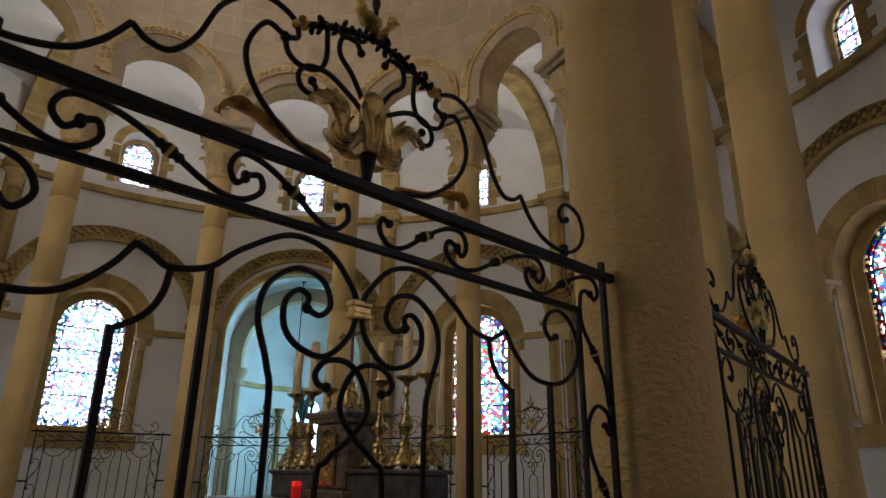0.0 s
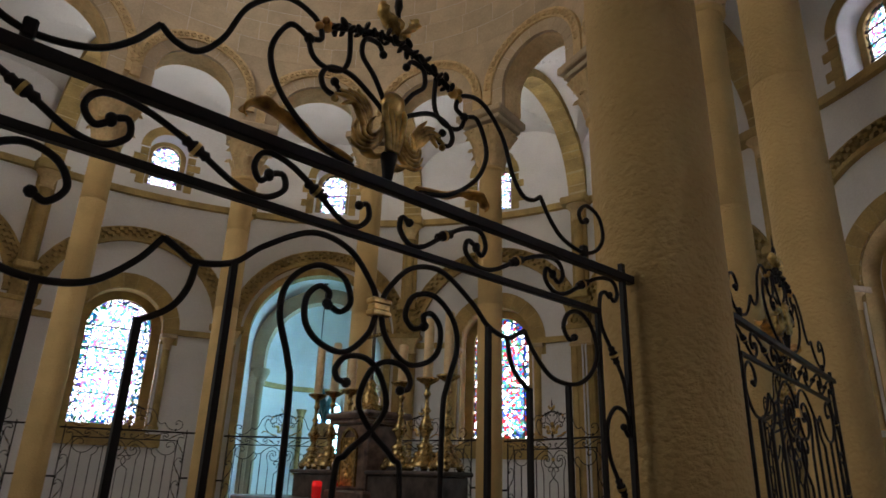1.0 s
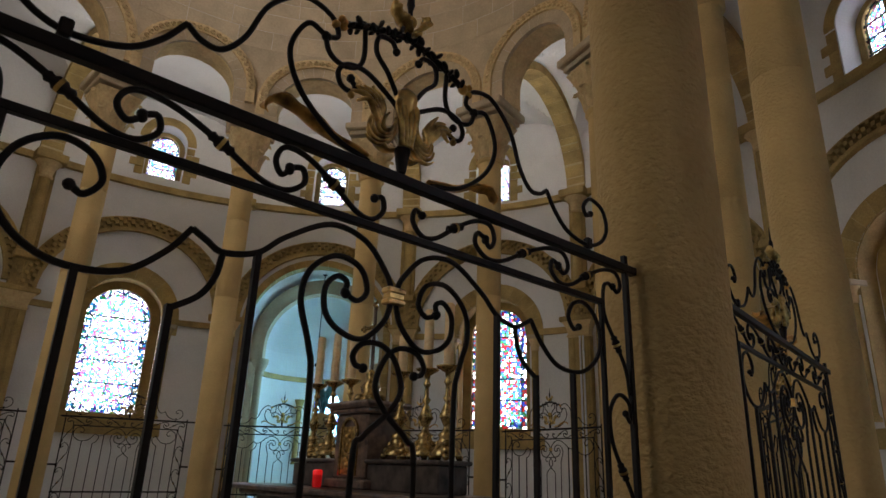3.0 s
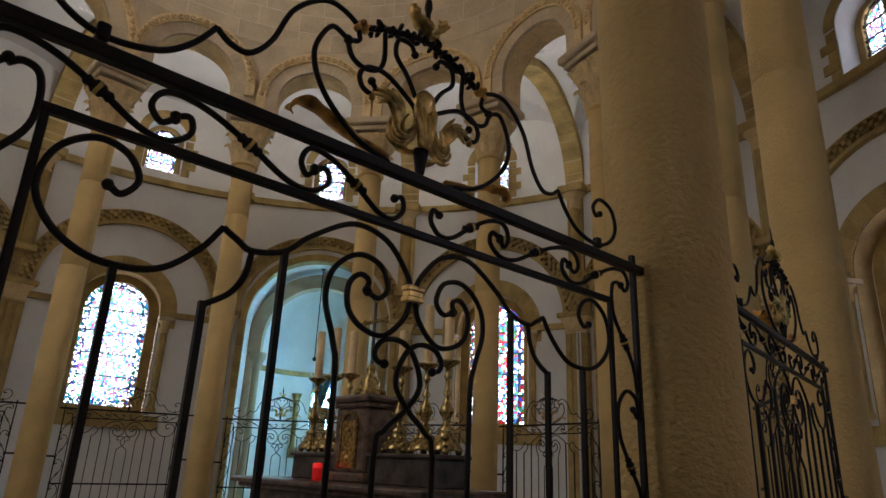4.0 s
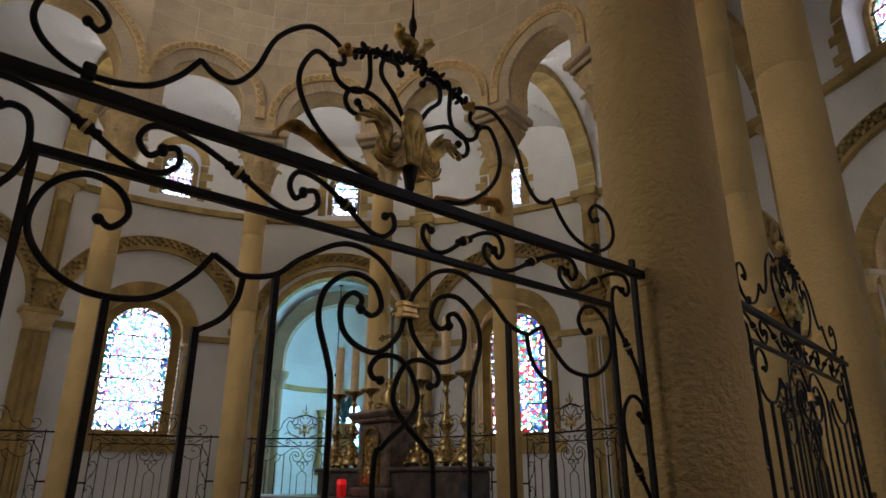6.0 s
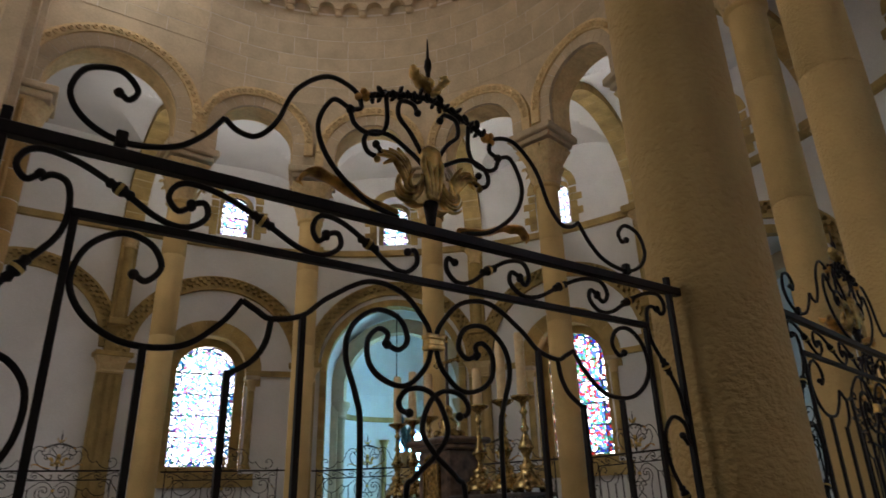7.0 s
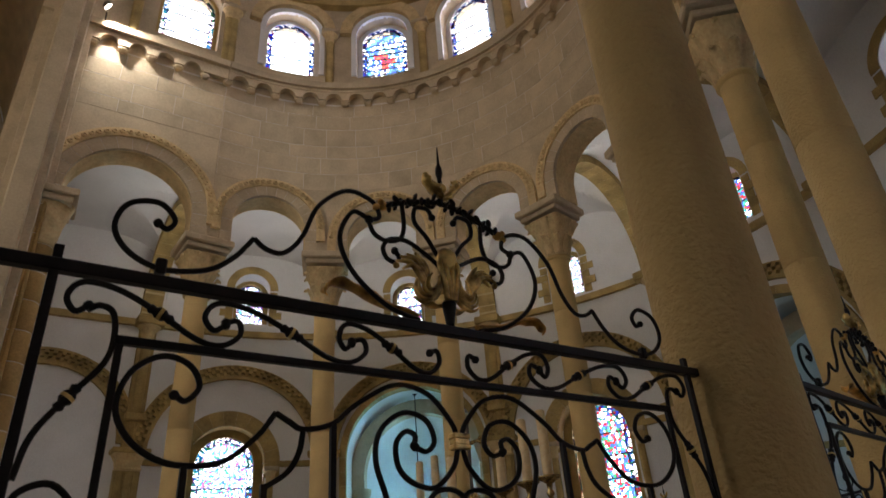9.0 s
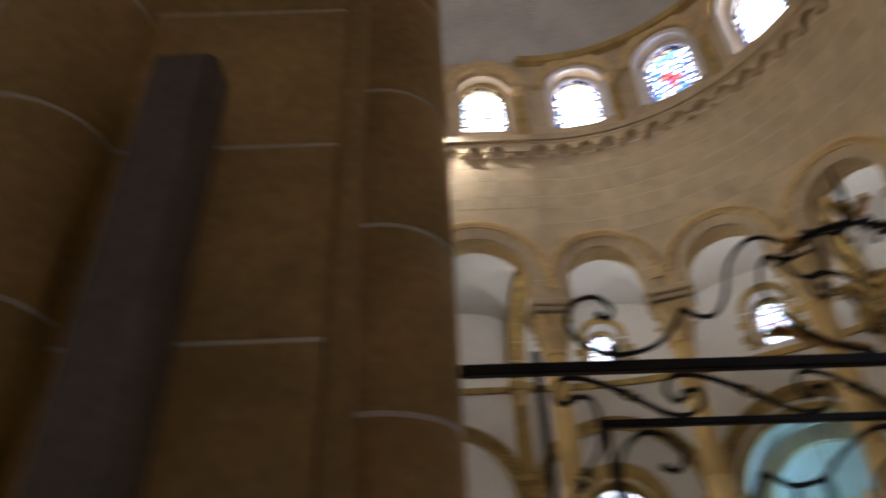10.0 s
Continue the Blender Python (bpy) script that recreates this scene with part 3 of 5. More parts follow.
for k in range(-1, 9):
    a = col_angle(k) if 0 <= k <= 7 else None
    if a is None:
        p = Vector((-1.7, CY + R_WALL * (1 if k > 0 else -1), 0))
        a = math.pi / 2 * (1 if k > 0 else -1)
    else:
        p = polar(R_WALL, a)
    pil = setting("pilaster_%d" % (k + 2), "fluted yellow stone pilaster with carved capital on the ambulatory wall", "pilaster")
    m = Matrix.Translation(p) @ Matrix.Rotation(a, 4, "Z")
    o = [part("pilaster_shaft", box(-0.2, 0.05, -0.27, 0.27, 0, 4.61, 0.01), M_OCHRE, pil)]
    for j in range(3):
        o.append(part("flute_rib", box(-0.235, -0.19, -0.2 + 0.17 * j - 0.03, -0.2 + 0.17 * j + 0.09, 1.2, 4.56, 0.015), M_OCHRE, pil))
    vsb, fsb = lathe([(0.36, 4.58), (0.40, 4.62), (0.36, 4.66), (0.40, 4.81), (0.52, 4.96)], 4, 0, 0, math.pi / 4, math.pi * 2.25)
    o.append(part("capital", ([(x * 0.85 - 0.02, y, z) for x, y, z in vsb], fsb), M_CARVED, pil, "carved capital"))
    o.append(part("abacus", box(-0.36, 0.05, -0.42, 0.42, 4.96, 5.08, 0.02), M_OCHRE, pil))
    o.append(part("upper_shaft", lathe([(0.14, 5.9), (0.12, 5.96), (0.12, 7.75)], 12, -0.08, 0), M_OCHRE, pil, "", True))
    o.append(part("upper_pilaster", box(-0.08, 0.05, -0.2, 0.2, 5.08, 8.1, 0.01), M_OCHRE, pil))
    o.append(part("corbel_block", box(-0.26, 0.05, -0.24, 0.24, 5.74, 5.9, 0.02), M_OCHRE, pil))
    o.append(part("upper_capital", lathe([(0.13, 7.72), (0.17, 7.75), (0.14, 7.8), (0.18, 7.98), (0.29, 8.12)], 12, -0.08, 0), M_CARVED, pil, "carved leafy capital", True))
    o.append(part("upper_abacus", box(-0.38, 0.05, -0.34, 0.34, 8.12, 8.32, 0.02), M_OCHRE, pil))
    for q in o:
        q.matrix_basis = m

# ambulatory vault: groined bays and stone transverse arches
RISE = 2.3
Z_V = 8.4
RI, RO = R_OUT - 0.05, R_WALL + 0.05


def vault_z(u, v):
    return Z_V + RISE * max(math.sqrt(max(0, 1 - u * u)), max(0, 1 - abs(v) ** 3.2) ** (1 / 3.2))


def vault(name, point):
    vs, fs = [], []
    n = 44
    for i in range(n + 1):
        u = -math.cos(math.pi * i / n)
        for j in range(n + 1):
            v = -math.cos(math.pi * j / n)
            vs.append(tuple(point(u, v, vault_z(u, v))))
    for i in range(n):
        for j in range(n):
            o = i * (n + 1) + j
            fs.append((o, o + 1, o + n + 2, o + n + 1))
    return structure(name, (vs, fs), M_PLASTER, "white plastered groin vault of the ambulatory", "vault")


def vault_point(ac):
    return lambda u, v, z: polar((RI + RO) / 2 + u * (RO - RI) / 2, ac + v * STEP / 2, z)


for i in range(7):
    vault("ceiling_ambulatory_%d" % (i + 1), vault_point((i - 3) * STEP))
for side, sg in (("north", 1), ("south", -1)):
    for b, (xa, xb) in enumerate(((-1.7, 2.72), (-5.3, -1.7), (-9.0, -5.3))):
        vault("ceiling_aisle_%s_%d" % (side, b + 1), lambda u, v, z: Vector(((xa + xb) / 2 + v * (xb - xa) / 2, CY + sg * ((RI + RO) / 2 + u * (RO - RI) / 2), z)))
for k in range(-1, 9):
    if 0 <= k <= 7:
        a = col_angle(k)
        m = Matrix.Translation(polar(0, 0)) @ Matrix.Rotation(a, 4, "Z")
    else:
        m = Matrix.Translation((-1.7, CY, 0)) @ Matrix.Rotation(math.pi / 2 * (1 if k > 0 else -1), 4, "Z")
    mid, hw = (RI + RO) / 2, (RO - RI) / 2
    arch = setting("trim_vault_arch_%d" % (k + 2), "yellow stone transverse arch of the ambulatory vault", "arch")
    n = 19
    for nm, t0, t1, lo, hw2, mat in [("joints", 0.0, math.pi, -0.155, 0.236, M_OJOINT)] + [("voussoir", math.pi * i / n + 0.0018, math.pi * (i + 1) / n - 0.0018, -0.16, 0.24, M_OCHRE) for i in range(n)]:
        seg = 24 if nm == "joints" else 2
        vs, fs = [], []
        for i in range(seg + 1):
            t = t0 + (t1 - t0) * i / seg
            for dz, w in ((lo, -hw2), (lo, hw2), (0.12, hw2), (0.12, -hw2)):
                vs.append(tuple(m @ Vector((mid + (hw + dz * 0.6) * math.cos(t), w, Z_V - 0.05 + (RISE + dz) * math.sin(t)))))
        for i in range(seg):
            for q in range(4):
                q2 = (q + 1) % 4
                fs.append((4 * i + q, 4 * i + q2, 4 * i + 4 + q2, 4 * i + 4 + q))
        part(nm, (vs, fs + [(0, 1, 2, 3), (4 * seg + 3, 4 * seg + 2, 4 * seg + 1, 4 * seg)]), mat, arch)

# aisle walls, west end, roofs
structure("ceiling_roof", lathe([(R_OUT - 0.1, 11.0), (R_WALL + 0.8, 10.95)], 60, CX, CY, -math.radians(96), math.radians(96)), M_PLASTER, "plain underside of the ambulatory roof", "roof")
for side, sg in (("north", 1), ("south", -1)):
    ya, yb = sorted((CY + sg * (R_OUT - 0.1), CY + sg * (R_WALL + 0.8)))
    structure("ceiling_roof_" + side, box(WEST, CX - 0.3, ya, yb, 10.96, 11.1), M_PLASTER, "plain underside of the aisle roof", "roof")
for side, sg in (("north", 1), ("south", -1)):
    f = straight(CY + sg * R_WALL, sg)
    x1 = CX + R_WALL * math.cos(col_angle(7))
    w = structure("wall_aisle_" + side, opened_wall(f, WEST, x1, 0, 10.9, 0.7, [(-5.0, 0.8, 2.6, 5.0)]), M_PLASTER, "white plastered aisle wall", "wall")
    part("string_course", band(f, WEST, x1, Z_STR, Z_STR + 0.16, 0.02, -0.13), M_OCHRE, w, "yellow stone string course")
    part("arch_band", arch_ring(f, 0.35, 1.72, 1.81, 5.22, 0.02, -0.12), M_OCHRE, w, "yellow stone arch fillet")
    part("arch_fillet", arch_ring(f, 0.35, 2.06, 2.12, 5.22, 0.02, -0.11), M_OCHRE, w)
    part("arch_ground", arch_ring(f, 0.35, 1.80, 2.07, 5.22, 0.02, -0.015), M_OCHRE, w)
    billet_arch(f, 0.35, 1.72, w, 5.22)
# unseen closing wall, added so that the fill lamp shines in through openings
structure("wall_west", opened_wall(lambda s, z, d: Vector((WEST - d, s, z)), CY - R_WALL - 0.7, CY + R_WALL + 0.7, 0, 23, 0.6,
          [(CY, 3.6, 3.0, 12.0), (CY - 7.8, 1.2, 2.5, 6.5), (CY + 7.8, 1.2, 2.5, 6.5)], step=0.5), M_ASHLAR, "unseen west end wall, added with tall openings to let the fill light in", "wall")

# ---- windows ----


def sky_glow(strength, tint=(0.92, 0.90, 1.0)):
    """The bright sky outside a window."""
    key = "sky_%g_%g" % (strength, tint[0])
    if key in bpy.data.materials:
        return bpy.data.materials[key]
    m = bpy.data.materials.new(key)
    m.use_nodes = True
    b = m.node_tree.nodes["Principled BSDF"]
    b.inputs["Base Color"].default_value = (0, 0, 0, 1)
    b.inputs["Emission Color"].default_value = (*tint, 1)
    b.inputs["Emission Strength"].default_value = strength
    return m


def stained_window(name, m, half, sill, spr, mats, label, rows, watts, cols=2, border=0.13, frame_w=0.16, tint=(0.92, 0.90, 1.0), figure=False, stone=None):
    """A leaded window in the plane x = 0 of m: panes, a coloured border, lead bars; the sky's light behind it."""
    win = setting(name, label, "window")
    if figure:
        rows, cols = 7, 5   # a standing robed shape in red and white among the blue

    def pane_mat(i, j):
        if figure and (i, j) in ((2, 2), (3, 2), (4, 2), (3, 1), (4, 3)):
            return G_ROBE
        if figure and (i, j) in ((5, 2), (1, 2), (2, 3)):
            return G_PALE
        return mats[0]

    h_in = half - border
    lead = 0.014 if half > 0.7 else 0.011
    zs = [sill + border + (spr - sill - border) * i / rows for i in range(rows + 1)]
    for i in range(rows):
        for j in range(cols):
            ya, yb = -h_in + 2 * h_in * j / cols, -h_in + 2 * h_in * (j + 1) / cols
            o = part("pane", ([(0, ya, zs[i]), (0, yb, zs[i]), (0, yb, zs[i + 1]), (0, ya, zs[i + 1])], [(0, 1, 2, 3)]), pane_mat(i, j), win)
            o.matrix_basis, o.visible_shadow = m, False
    n = 16
    vs = [(0, 0, spr)] + [(0, h_in * math.cos(math.pi * i / n), spr + h_in * math.sin(math.pi * i / n)) for i in range(n + 1)]
    o = part("head_pane", (vs, [(0, i + 1, i + 2) for i in range(n)]), mats[0], win)
    o.matrix_basis, o.visible_shadow = m, False
    flat = lambda s, z, d: Vector((d, s, z))
    o = part("border_pane", merge(arch_ring(flat, 0, h_in, half, spr, 0.0, 0.002, spr - sill), band(flat, -h_in, h_in, sill, sill + border, 0.0, 0.002, 1)), mats[1], win)
    o.matrix_basis, o.visible_shadow = m, False
    bars = [band(flat, -half, half, z - lead, z + lead, -0.02, 0.01, 1) for z in zs[1:]] + [arch_ring(flat, 0, h_in - lead * 0.75, h_in + lead * 0.75, spr, -0.015, 0.01, spr - sill)]
    for q in bars:
        part("lead_bar", q, M_LEAD, win).matrix_basis = m
    part("mullion", band(flat, -lead * 0.4, lead * 0.4, sill, spr + half, -0.012, 0.008, 1), M_LEAD, win).matrix_basis = m
    ring = merge(arch_ring(flat, 0, half - 0.01, half + frame_w, spr, -0.05, 0.09, spr - sill + 0.05), band(flat, -half - frame_w, half + frame_w, sill - 0.24, sill, -0.05, 0.09, 1))
    part("window_frame", ring, stone or M_OCHRE, win, "smooth stone frame").matrix_basis = m
    o = part("sky_backdrop", box(0.55, 0.57, -half - 0.5, half + 0.5, sill - 0.6, spr + half + 0.5), sky_glow(watts, tint), win, "bright overcast sky")
    o.matrix_basis = m
    return win


def at_bay(r, i, turn=0.0):
    a = (i - 3) * STEP + turn
    return Matrix.Translation(polar(r, a)) @ Matrix.Rotation(a, 4, "Z")


CL = {5: (G_BLUE, G_BORDER)}
for i in range(7):
    stained_window("window_clerestory_%d" % (i + 1), at_bay(R_IN + 0.34, i, SHIFT.get(i, 0) / R_IN), WH, W_SILL, W_SPR, CL.get(i, (G_CLEAR, G_BORDER)), "arched stained-glass window of the apse, bright with daylight", 4, 8, figure=i == 5, stone=M_PLASTER)
for side, sg in (("north", 1), ("south", -1)):
    stained_window("window_clerestory_" + side, Matrix.Translation((XW, CY + sg * (R_IN + 0.34), 0)) @ Matrix.Rotation(sg * math.pi / 2, 4, "Z"), WH, W_SILL, W_SPR, (G_CLEAR, G_PALE), "arched stained-glass window of the choir, bright with daylight", 4, 8)
for i in range(7):
    stained_window("window_upper_%d" % (i + 1), at_bay(R_WALL + 0.5, i, USH.get(i, 0) / R_WALL), UW_H, UW_SILL + UDZ.get(i, 0), UW_SPR + UDZ.get(i, 0), (G_RICH, G_RICH) if i == 3 else (G_PALE, G_PALE), "small arched stained-glass window under the vault", 3, 6, 2, 0.06, 0.14)
    if i % 2 == 0:
        stained_window("window_lower_%d" % (i + 1), at_bay(R_WALL + 0.45, i, LSH.get(i, 0) / R_WALL), LW_H, LW_SILL, LW_SPR, (G_PALE, G_PALE) if i == 6 else (G_RICH, G_RICH),
                       "tall arched stained-glass window with many small coloured panes", 4, 6.5 if i > 2 else 4, 2, 0.15, 0.22)

# radiating chapels
CHD = 1.9


def chapel(n, ac):
    ch = setting("wall_chapel_%d" % n, "rounded chapel with plastered walls and a small bright window", "chapel")
    base = Matrix.Translation(polar(R_WALL + 0.7, ac)) @ Matrix.Rotation(ac, 4, "Z")
    rad = 2.0
    apse = lambda s, z, d: Vector((CHD + (rad + d) * math.cos(s / rad), (rad + d) * math.sin(s / rad), z))
    e = rad * math.pi / 2
    o = [part("apse_wall", opened_wall(apse, -e, e, 0, 5.0, 0.5, [(0, 0.42, 2.1, 3.5), (-2.45, 0.55, 2.6, 4.1)]), M_PLASTER, ch, "white plaster")]
    for sg in (-1, 1):
        o.append(part("side_wall", box(0, CHD, sg * rad - (0 if sg > 0 else 0.4), sg * rad + (0.4 if sg > 0 else 0), 0, 5.0), M_PLASTER, ch))
        o.append(part("pier", box(1.0, 1.4, sg * rad - 0.2, sg * rad + 0.2, 0, 4.3, 0.01), M_ASHLAR, ch))
        o.append(part("half_column", lathe([(0.16, 0), (0.14, 0.2), (0.14, 3.95), (0.2, 3.97), (0.16, 4.02), (0.27, 4.28), (0.28, 4.4)], 14, 1.2, sg * (rad - 0.24)), M_ASHLAR, ch, "", True))
    o.append(part("string", merge(band(apse, -e, e, 4.1, 4.25, 0.02, -0.08)), M_OCHRE, ch))
    vs, fs = [], []
    for j in range(9):
        t = math.pi / 2 * j / 8
        for i in range(17):
            a = -math.pi / 2 + math.pi * i / 16
            vs.append((CHD + rad * math.cos(t) * math.cos(a), rad * math.cos(t) * math.sin(a), 4.95 + rad * math.sin(t)))
    for j in range(8):
        for i in range(16):
            q = j * 17 + i
            fs.append((q, q + 1, q + 18, q + 17))
    o.append(part("half_dome", (vs, fs), M_PLASTER, ch, "plastered half dome", True))
    vs, fs = [], []
    for i in range(25):
        a = math.pi * i / 24
        for x in (-0.05, CHD + 0.02):
            vs.append((x, rad * math.cos(a), 4.95 + rad * math.sin(a)))
    for i in range(24):
        fs.append((2 * i, 2 * i + 1, 2 * i + 3, 2 * i + 2))
    o.append(part("barrel", (vs, fs), M_PLASTER, ch, "", True))
    o.append(part("inner_arch", arch_ring(lambda s, z, d: Vector((d, s, z)), 0, rad - 0.36, rad + 0.05, 4.75, 1.0, 1.4, 0.35), M_ASHLAR, ch, "pale stone arch"))
    for s in (-0.85, 0.85):
        pos = apse(s, 0, -0.05)
        o.append(part("wall_shaft", lathe([(0.1, 1.6), (0.08, 1.7), (0.08, 3.3), (0.13, 3.32), (0.1, 3.36), (0.17, 3.55)], 10, pos.x, pos.y), M_OCHRE, ch, "", True))
    for q in o:
        q.matrix_basis = base
    for s, hw, c in ((0, 0.42, 0), (-2.45, 0.55, 0.6)):
        mm = base @ Matrix.Translation(apse(s, 0, 0.3)) @ Matrix.Rotation(s / rad, 4, "Z")
        stained_window("window_chapel_%d" % n, mm, hw, 2.1 + c, 3.5 + c, (G_CLEAR, G_PALE), "small arched chapel window with pale bluish glass", 3, (40 if s else 24) if n == 3 else 5, 2, 0.06, 0.1, (0.30, 0.72, 1.0))


for n, i in enumerate((1, 3, 5)):
    chapel(n + 1, (i - 3) * STEP)

# warm fill lamp added outside the unseen west openings, to brighten the choir
area_lamp("nave_daylight", Matrix.Translation((WEST - 0.9, CY, 9.0)) @ Matrix.Rotation(-math.pi / 2, 4, "Y"), 12.0, 7.0, 345, (1.0, 0.895, 0.76))

# ---- columns and piers ----


def hemicycle_column():
    col = shell("column", "tall slender round column of rough yellow stone with carved capital", "column", "columns round the choir")
    prof = [(0.40, 0.0), (0.40, 0.14), (0.36, 0.16), (0.38, 0.24), (0.30, 0.30), (0.33, 0.40), (0.25, 0.46), (RCOL + 0.012, 0.5)]
    part("base", lathe(prof, 40), M_COL, col, "moulded stone base", True)
    z = 0.5
    drums = (4.6, 6.2, Z_ASTR)
    for j, z1 in enumerate(drums):
        part("drum", lathe([(RCOL + 0.006, z), (RCOL + 0.010, z + 0.004), (RCOL + 0.010, z1 - 0.006), (RCOL + 0.006, z1 - 0.002)], 48), M_COL, col, "", True)
        z = z1
    part("astragal", lathe([(RCOL, Z_ASTR - 0.02), (RCOL + 0.055, Z_ASTR), (RCOL + 0.055, Z_ASTR + 0.05), (RCOL, Z_ASTR + 0.08)], 32), M_COL, col, "", True)
    # bell of the capital turns from round to square
    vs, fs = [], []
    n = 32
    rows = 9
    for j in range(rows):
        t = j / (rows - 1)
        z = Z_ASTR + 0.06 + 0.79 * t
        r = RCOL + 0.02 + 0.20 * t ** 1.8
        for i in range(n):
            a = 2 * math.pi * i / n
            sq = 1 / max(abs(math.cos(a)), abs(math.sin(a)))
            k = 1 + (sq - 1) * t * 0.75
            k += 0.05 * math.sin(4 * a + (0 if int(t * 2.99) % 2 else math.pi)) * math.sin(t * math.pi * 3) ** 2
            vs.append((r * k * math.cos(a), r * k * math.sin(a), z))
    for j in range(rows - 1):
        for i in range(n):
            i2 = (i + 1) % n
            fs.append((j * n + i, j * n + i2, (j + 1) * n + i2, (j + 1) * n + i))
    cap = part("capital", (vs, fs), M_CARVED, col, "capital carved with leaves and figures of foliage", True)
    for tier, (zz, rr, hh) in enumerate(((Z_ASTR + 0.10, RCOL + 0.035, 0.38), (Z_ASTR + 0.42, RCOL + 0.085, 0.42))):
        for i in range(8):
            a = 2 * math.pi * (i + 0.5 * tier) / 8
            pts = smooth_path([(rr, 0, 0), (rr + 0.05, 0, hh * 0.55), (rr + 0.14, 0, hh), (rr + 0.19, 0, hh * 0.82)], 3)
            vs2, fs2 = [], []
            for q, p in enumerate(pts):
                w = 0.092 * (1 + 0.12 * tier) * math.sin(math.pi * (0.25 + 0.7 * q / (len(pts) - 1)))
                for yy, dx in ((-w, -0.030), (0, 0.035), (w, -0.030)):
                    vs2.append((p.x + dx, yy, p.z))
            for q in range(len(pts) - 1):
                for c in range(2):
                    fs2.append((3 * q + c, 3 * q + c + 1, 3 * q + c + 4, 3 * q + c + 3))
            lf = part("leaf", (vs2, fs2), M_CARVED, cap, "", True)
            lf.matrix_basis = Matrix.Translation((0, 0, zz)) @ Matrix.Rotation(a, 4, "Z")
    bm = box(-0.44, 0.44, -0.44, 0.44, Z_ASTR + 0.93, Z_ASTR + 1.04, 0.02)
    box(-0.52, 0.52, -0.52, 0.52, Z_ASTR + 1.045, Z_ABA, 0.025, bm)
    part("abacus", bm, M_ASHLAR, col, "moulded square abacus")
    return col


c0 = hemicycle_column()
PLACED = {0: Vector((2.646, 1.314, 0)), 1: Vector((5.45, 1.75, 0)), 2: Vector((7.52, 3.23, 0))}   # those that stand a little off the circle
c0.matrix_basis = Matrix.Translation(PLACED[0]) @ Matrix.Rotation(col_angle(0), 4, "Z")
for k in range(1, 8):
    copy_thing(c0, Matrix.Translation(PLACED.get(k, polar(RC, col_angle(k)))) @ Matrix.Rotation(col_angle(k), 4, "Z"))


def choir_pier(name, sg, dx, zi):
    """A square pier with half columns east and toward the aisle, and a tall flat shaft toward the choir."""
    pr = setting(name, "square choir pier of yellow ashlar with engaged half columns", "pier")
    yc = CY + sg * 5.49
    Z_ABA = zi
    X_PIER = dx
    z = -0.2
    while z < Z_ABA - 0.3:
        h = min(0.62, Z_ABA - 0.3 - z)
        part("stone", box(-1.15, X_PIER, yc - 0.35, yc + 0.35, z, z + h - 0.008, 0.006), M_PIER, pr)
        z += h
    z = -0.1
    while z < Z_ABA - 1.15:
        h = min(0.56, Z_ABA - 1.1 - z)
        part("stone", lathe([(0.215, z), (0.222, z + 0.006), (0.222, z + h - 0.014), (0.215, z + h - 0.008)], 28, X_PIER + 0.06, yc + 0.0), M_PIER, pr, "", True)
        part("stone", lathe([(0.217, z + 0.2), (0.222, z + 0.206), (0.222, z + h + 0.186), (0.217, z + h + 0.192)], 24, -0.95, yc + sg * 0.36), M_PIER, pr, "", True)
        z += h
    for e in (-1, 1):
        part("corner_roll", lathe([(0.04, 0), (0.04, Z_ABA - 0.3)], 12, X_PIER - 0.01, yc + e * 0.335), M_PIER, pr, "rounded stone arris", True)
    part("joints", box(-1.146, X_PIER - 0.004, yc - 0.346, yc + 0.346, 0, Z_ABA), M_JOINT, pr, "pale mortar joints")
    part("joint_core", lathe([(0.219, 0), (0.219, Z_ABA - 1.1)], 28, X_PIER + 0.06, yc), M_JOINT, pr, "", True)
    part("joint_core", lathe([(0.2195, 0), (0.2195, Z_ABA - 0.9)], 24, -0.95, yc + sg * 0.36), M_JOINT, pr, "", True)
    part("capital", lathe([(0.23, Z_ABA - 1.12), (0.28, Z_ABA - 1.1), (0.24, Z_ABA - 1.03), (0.30, Z_ABA - 0.6), (0.42, Z_ABA - 0.2)], 28, X_PIER + 0.06, yc), M_CARVED, pr, "carved capital", True)
    bm = box(-1.2, X_PIER + 0.42, yc - 0.45, yc + 0.45, Z_ABA - 0.28, Z_ABA - 0.14, 0.02)
    box(-1.25, X_PIER + 0.5, yc - 0.52, yc + 0.52, Z_ABA - 0.14, Z_ABA, 0.02, bm)
    part("impost", bm, M_ASHLAR, pr, "moulded impost")
    inner = yc - sg * 0.35
    ys = sorted((inner + sg * 0.1, inner - sg * 0.28))
    part("choir_pilaster", box(-0.95, -0.30, ys[0], ys[1], 0, Z_DOME, 0.01), M_ASHLAR, pr, "tall flat stone shaft")
    ys = sorted((inner + sg * 0.1, inner - sg * 0.42))
    part("choir_shaft", box(-0.82, -0.44, ys[0], ys[1], 0, Z_DOME, 0.03), M_ASHLAR, pr)
    part("upper_wall", box(-1.15, X_PIER + 0.03, yc - 0.29, yc + 0.29, Z_ABA, Z_COR1), M_ASHLAR, pr)


choir_pier("pier_south", -1, X_PIER, 8.85)
choir_pier("pier_north", 1, X_PIER - 0.18, 8.85)

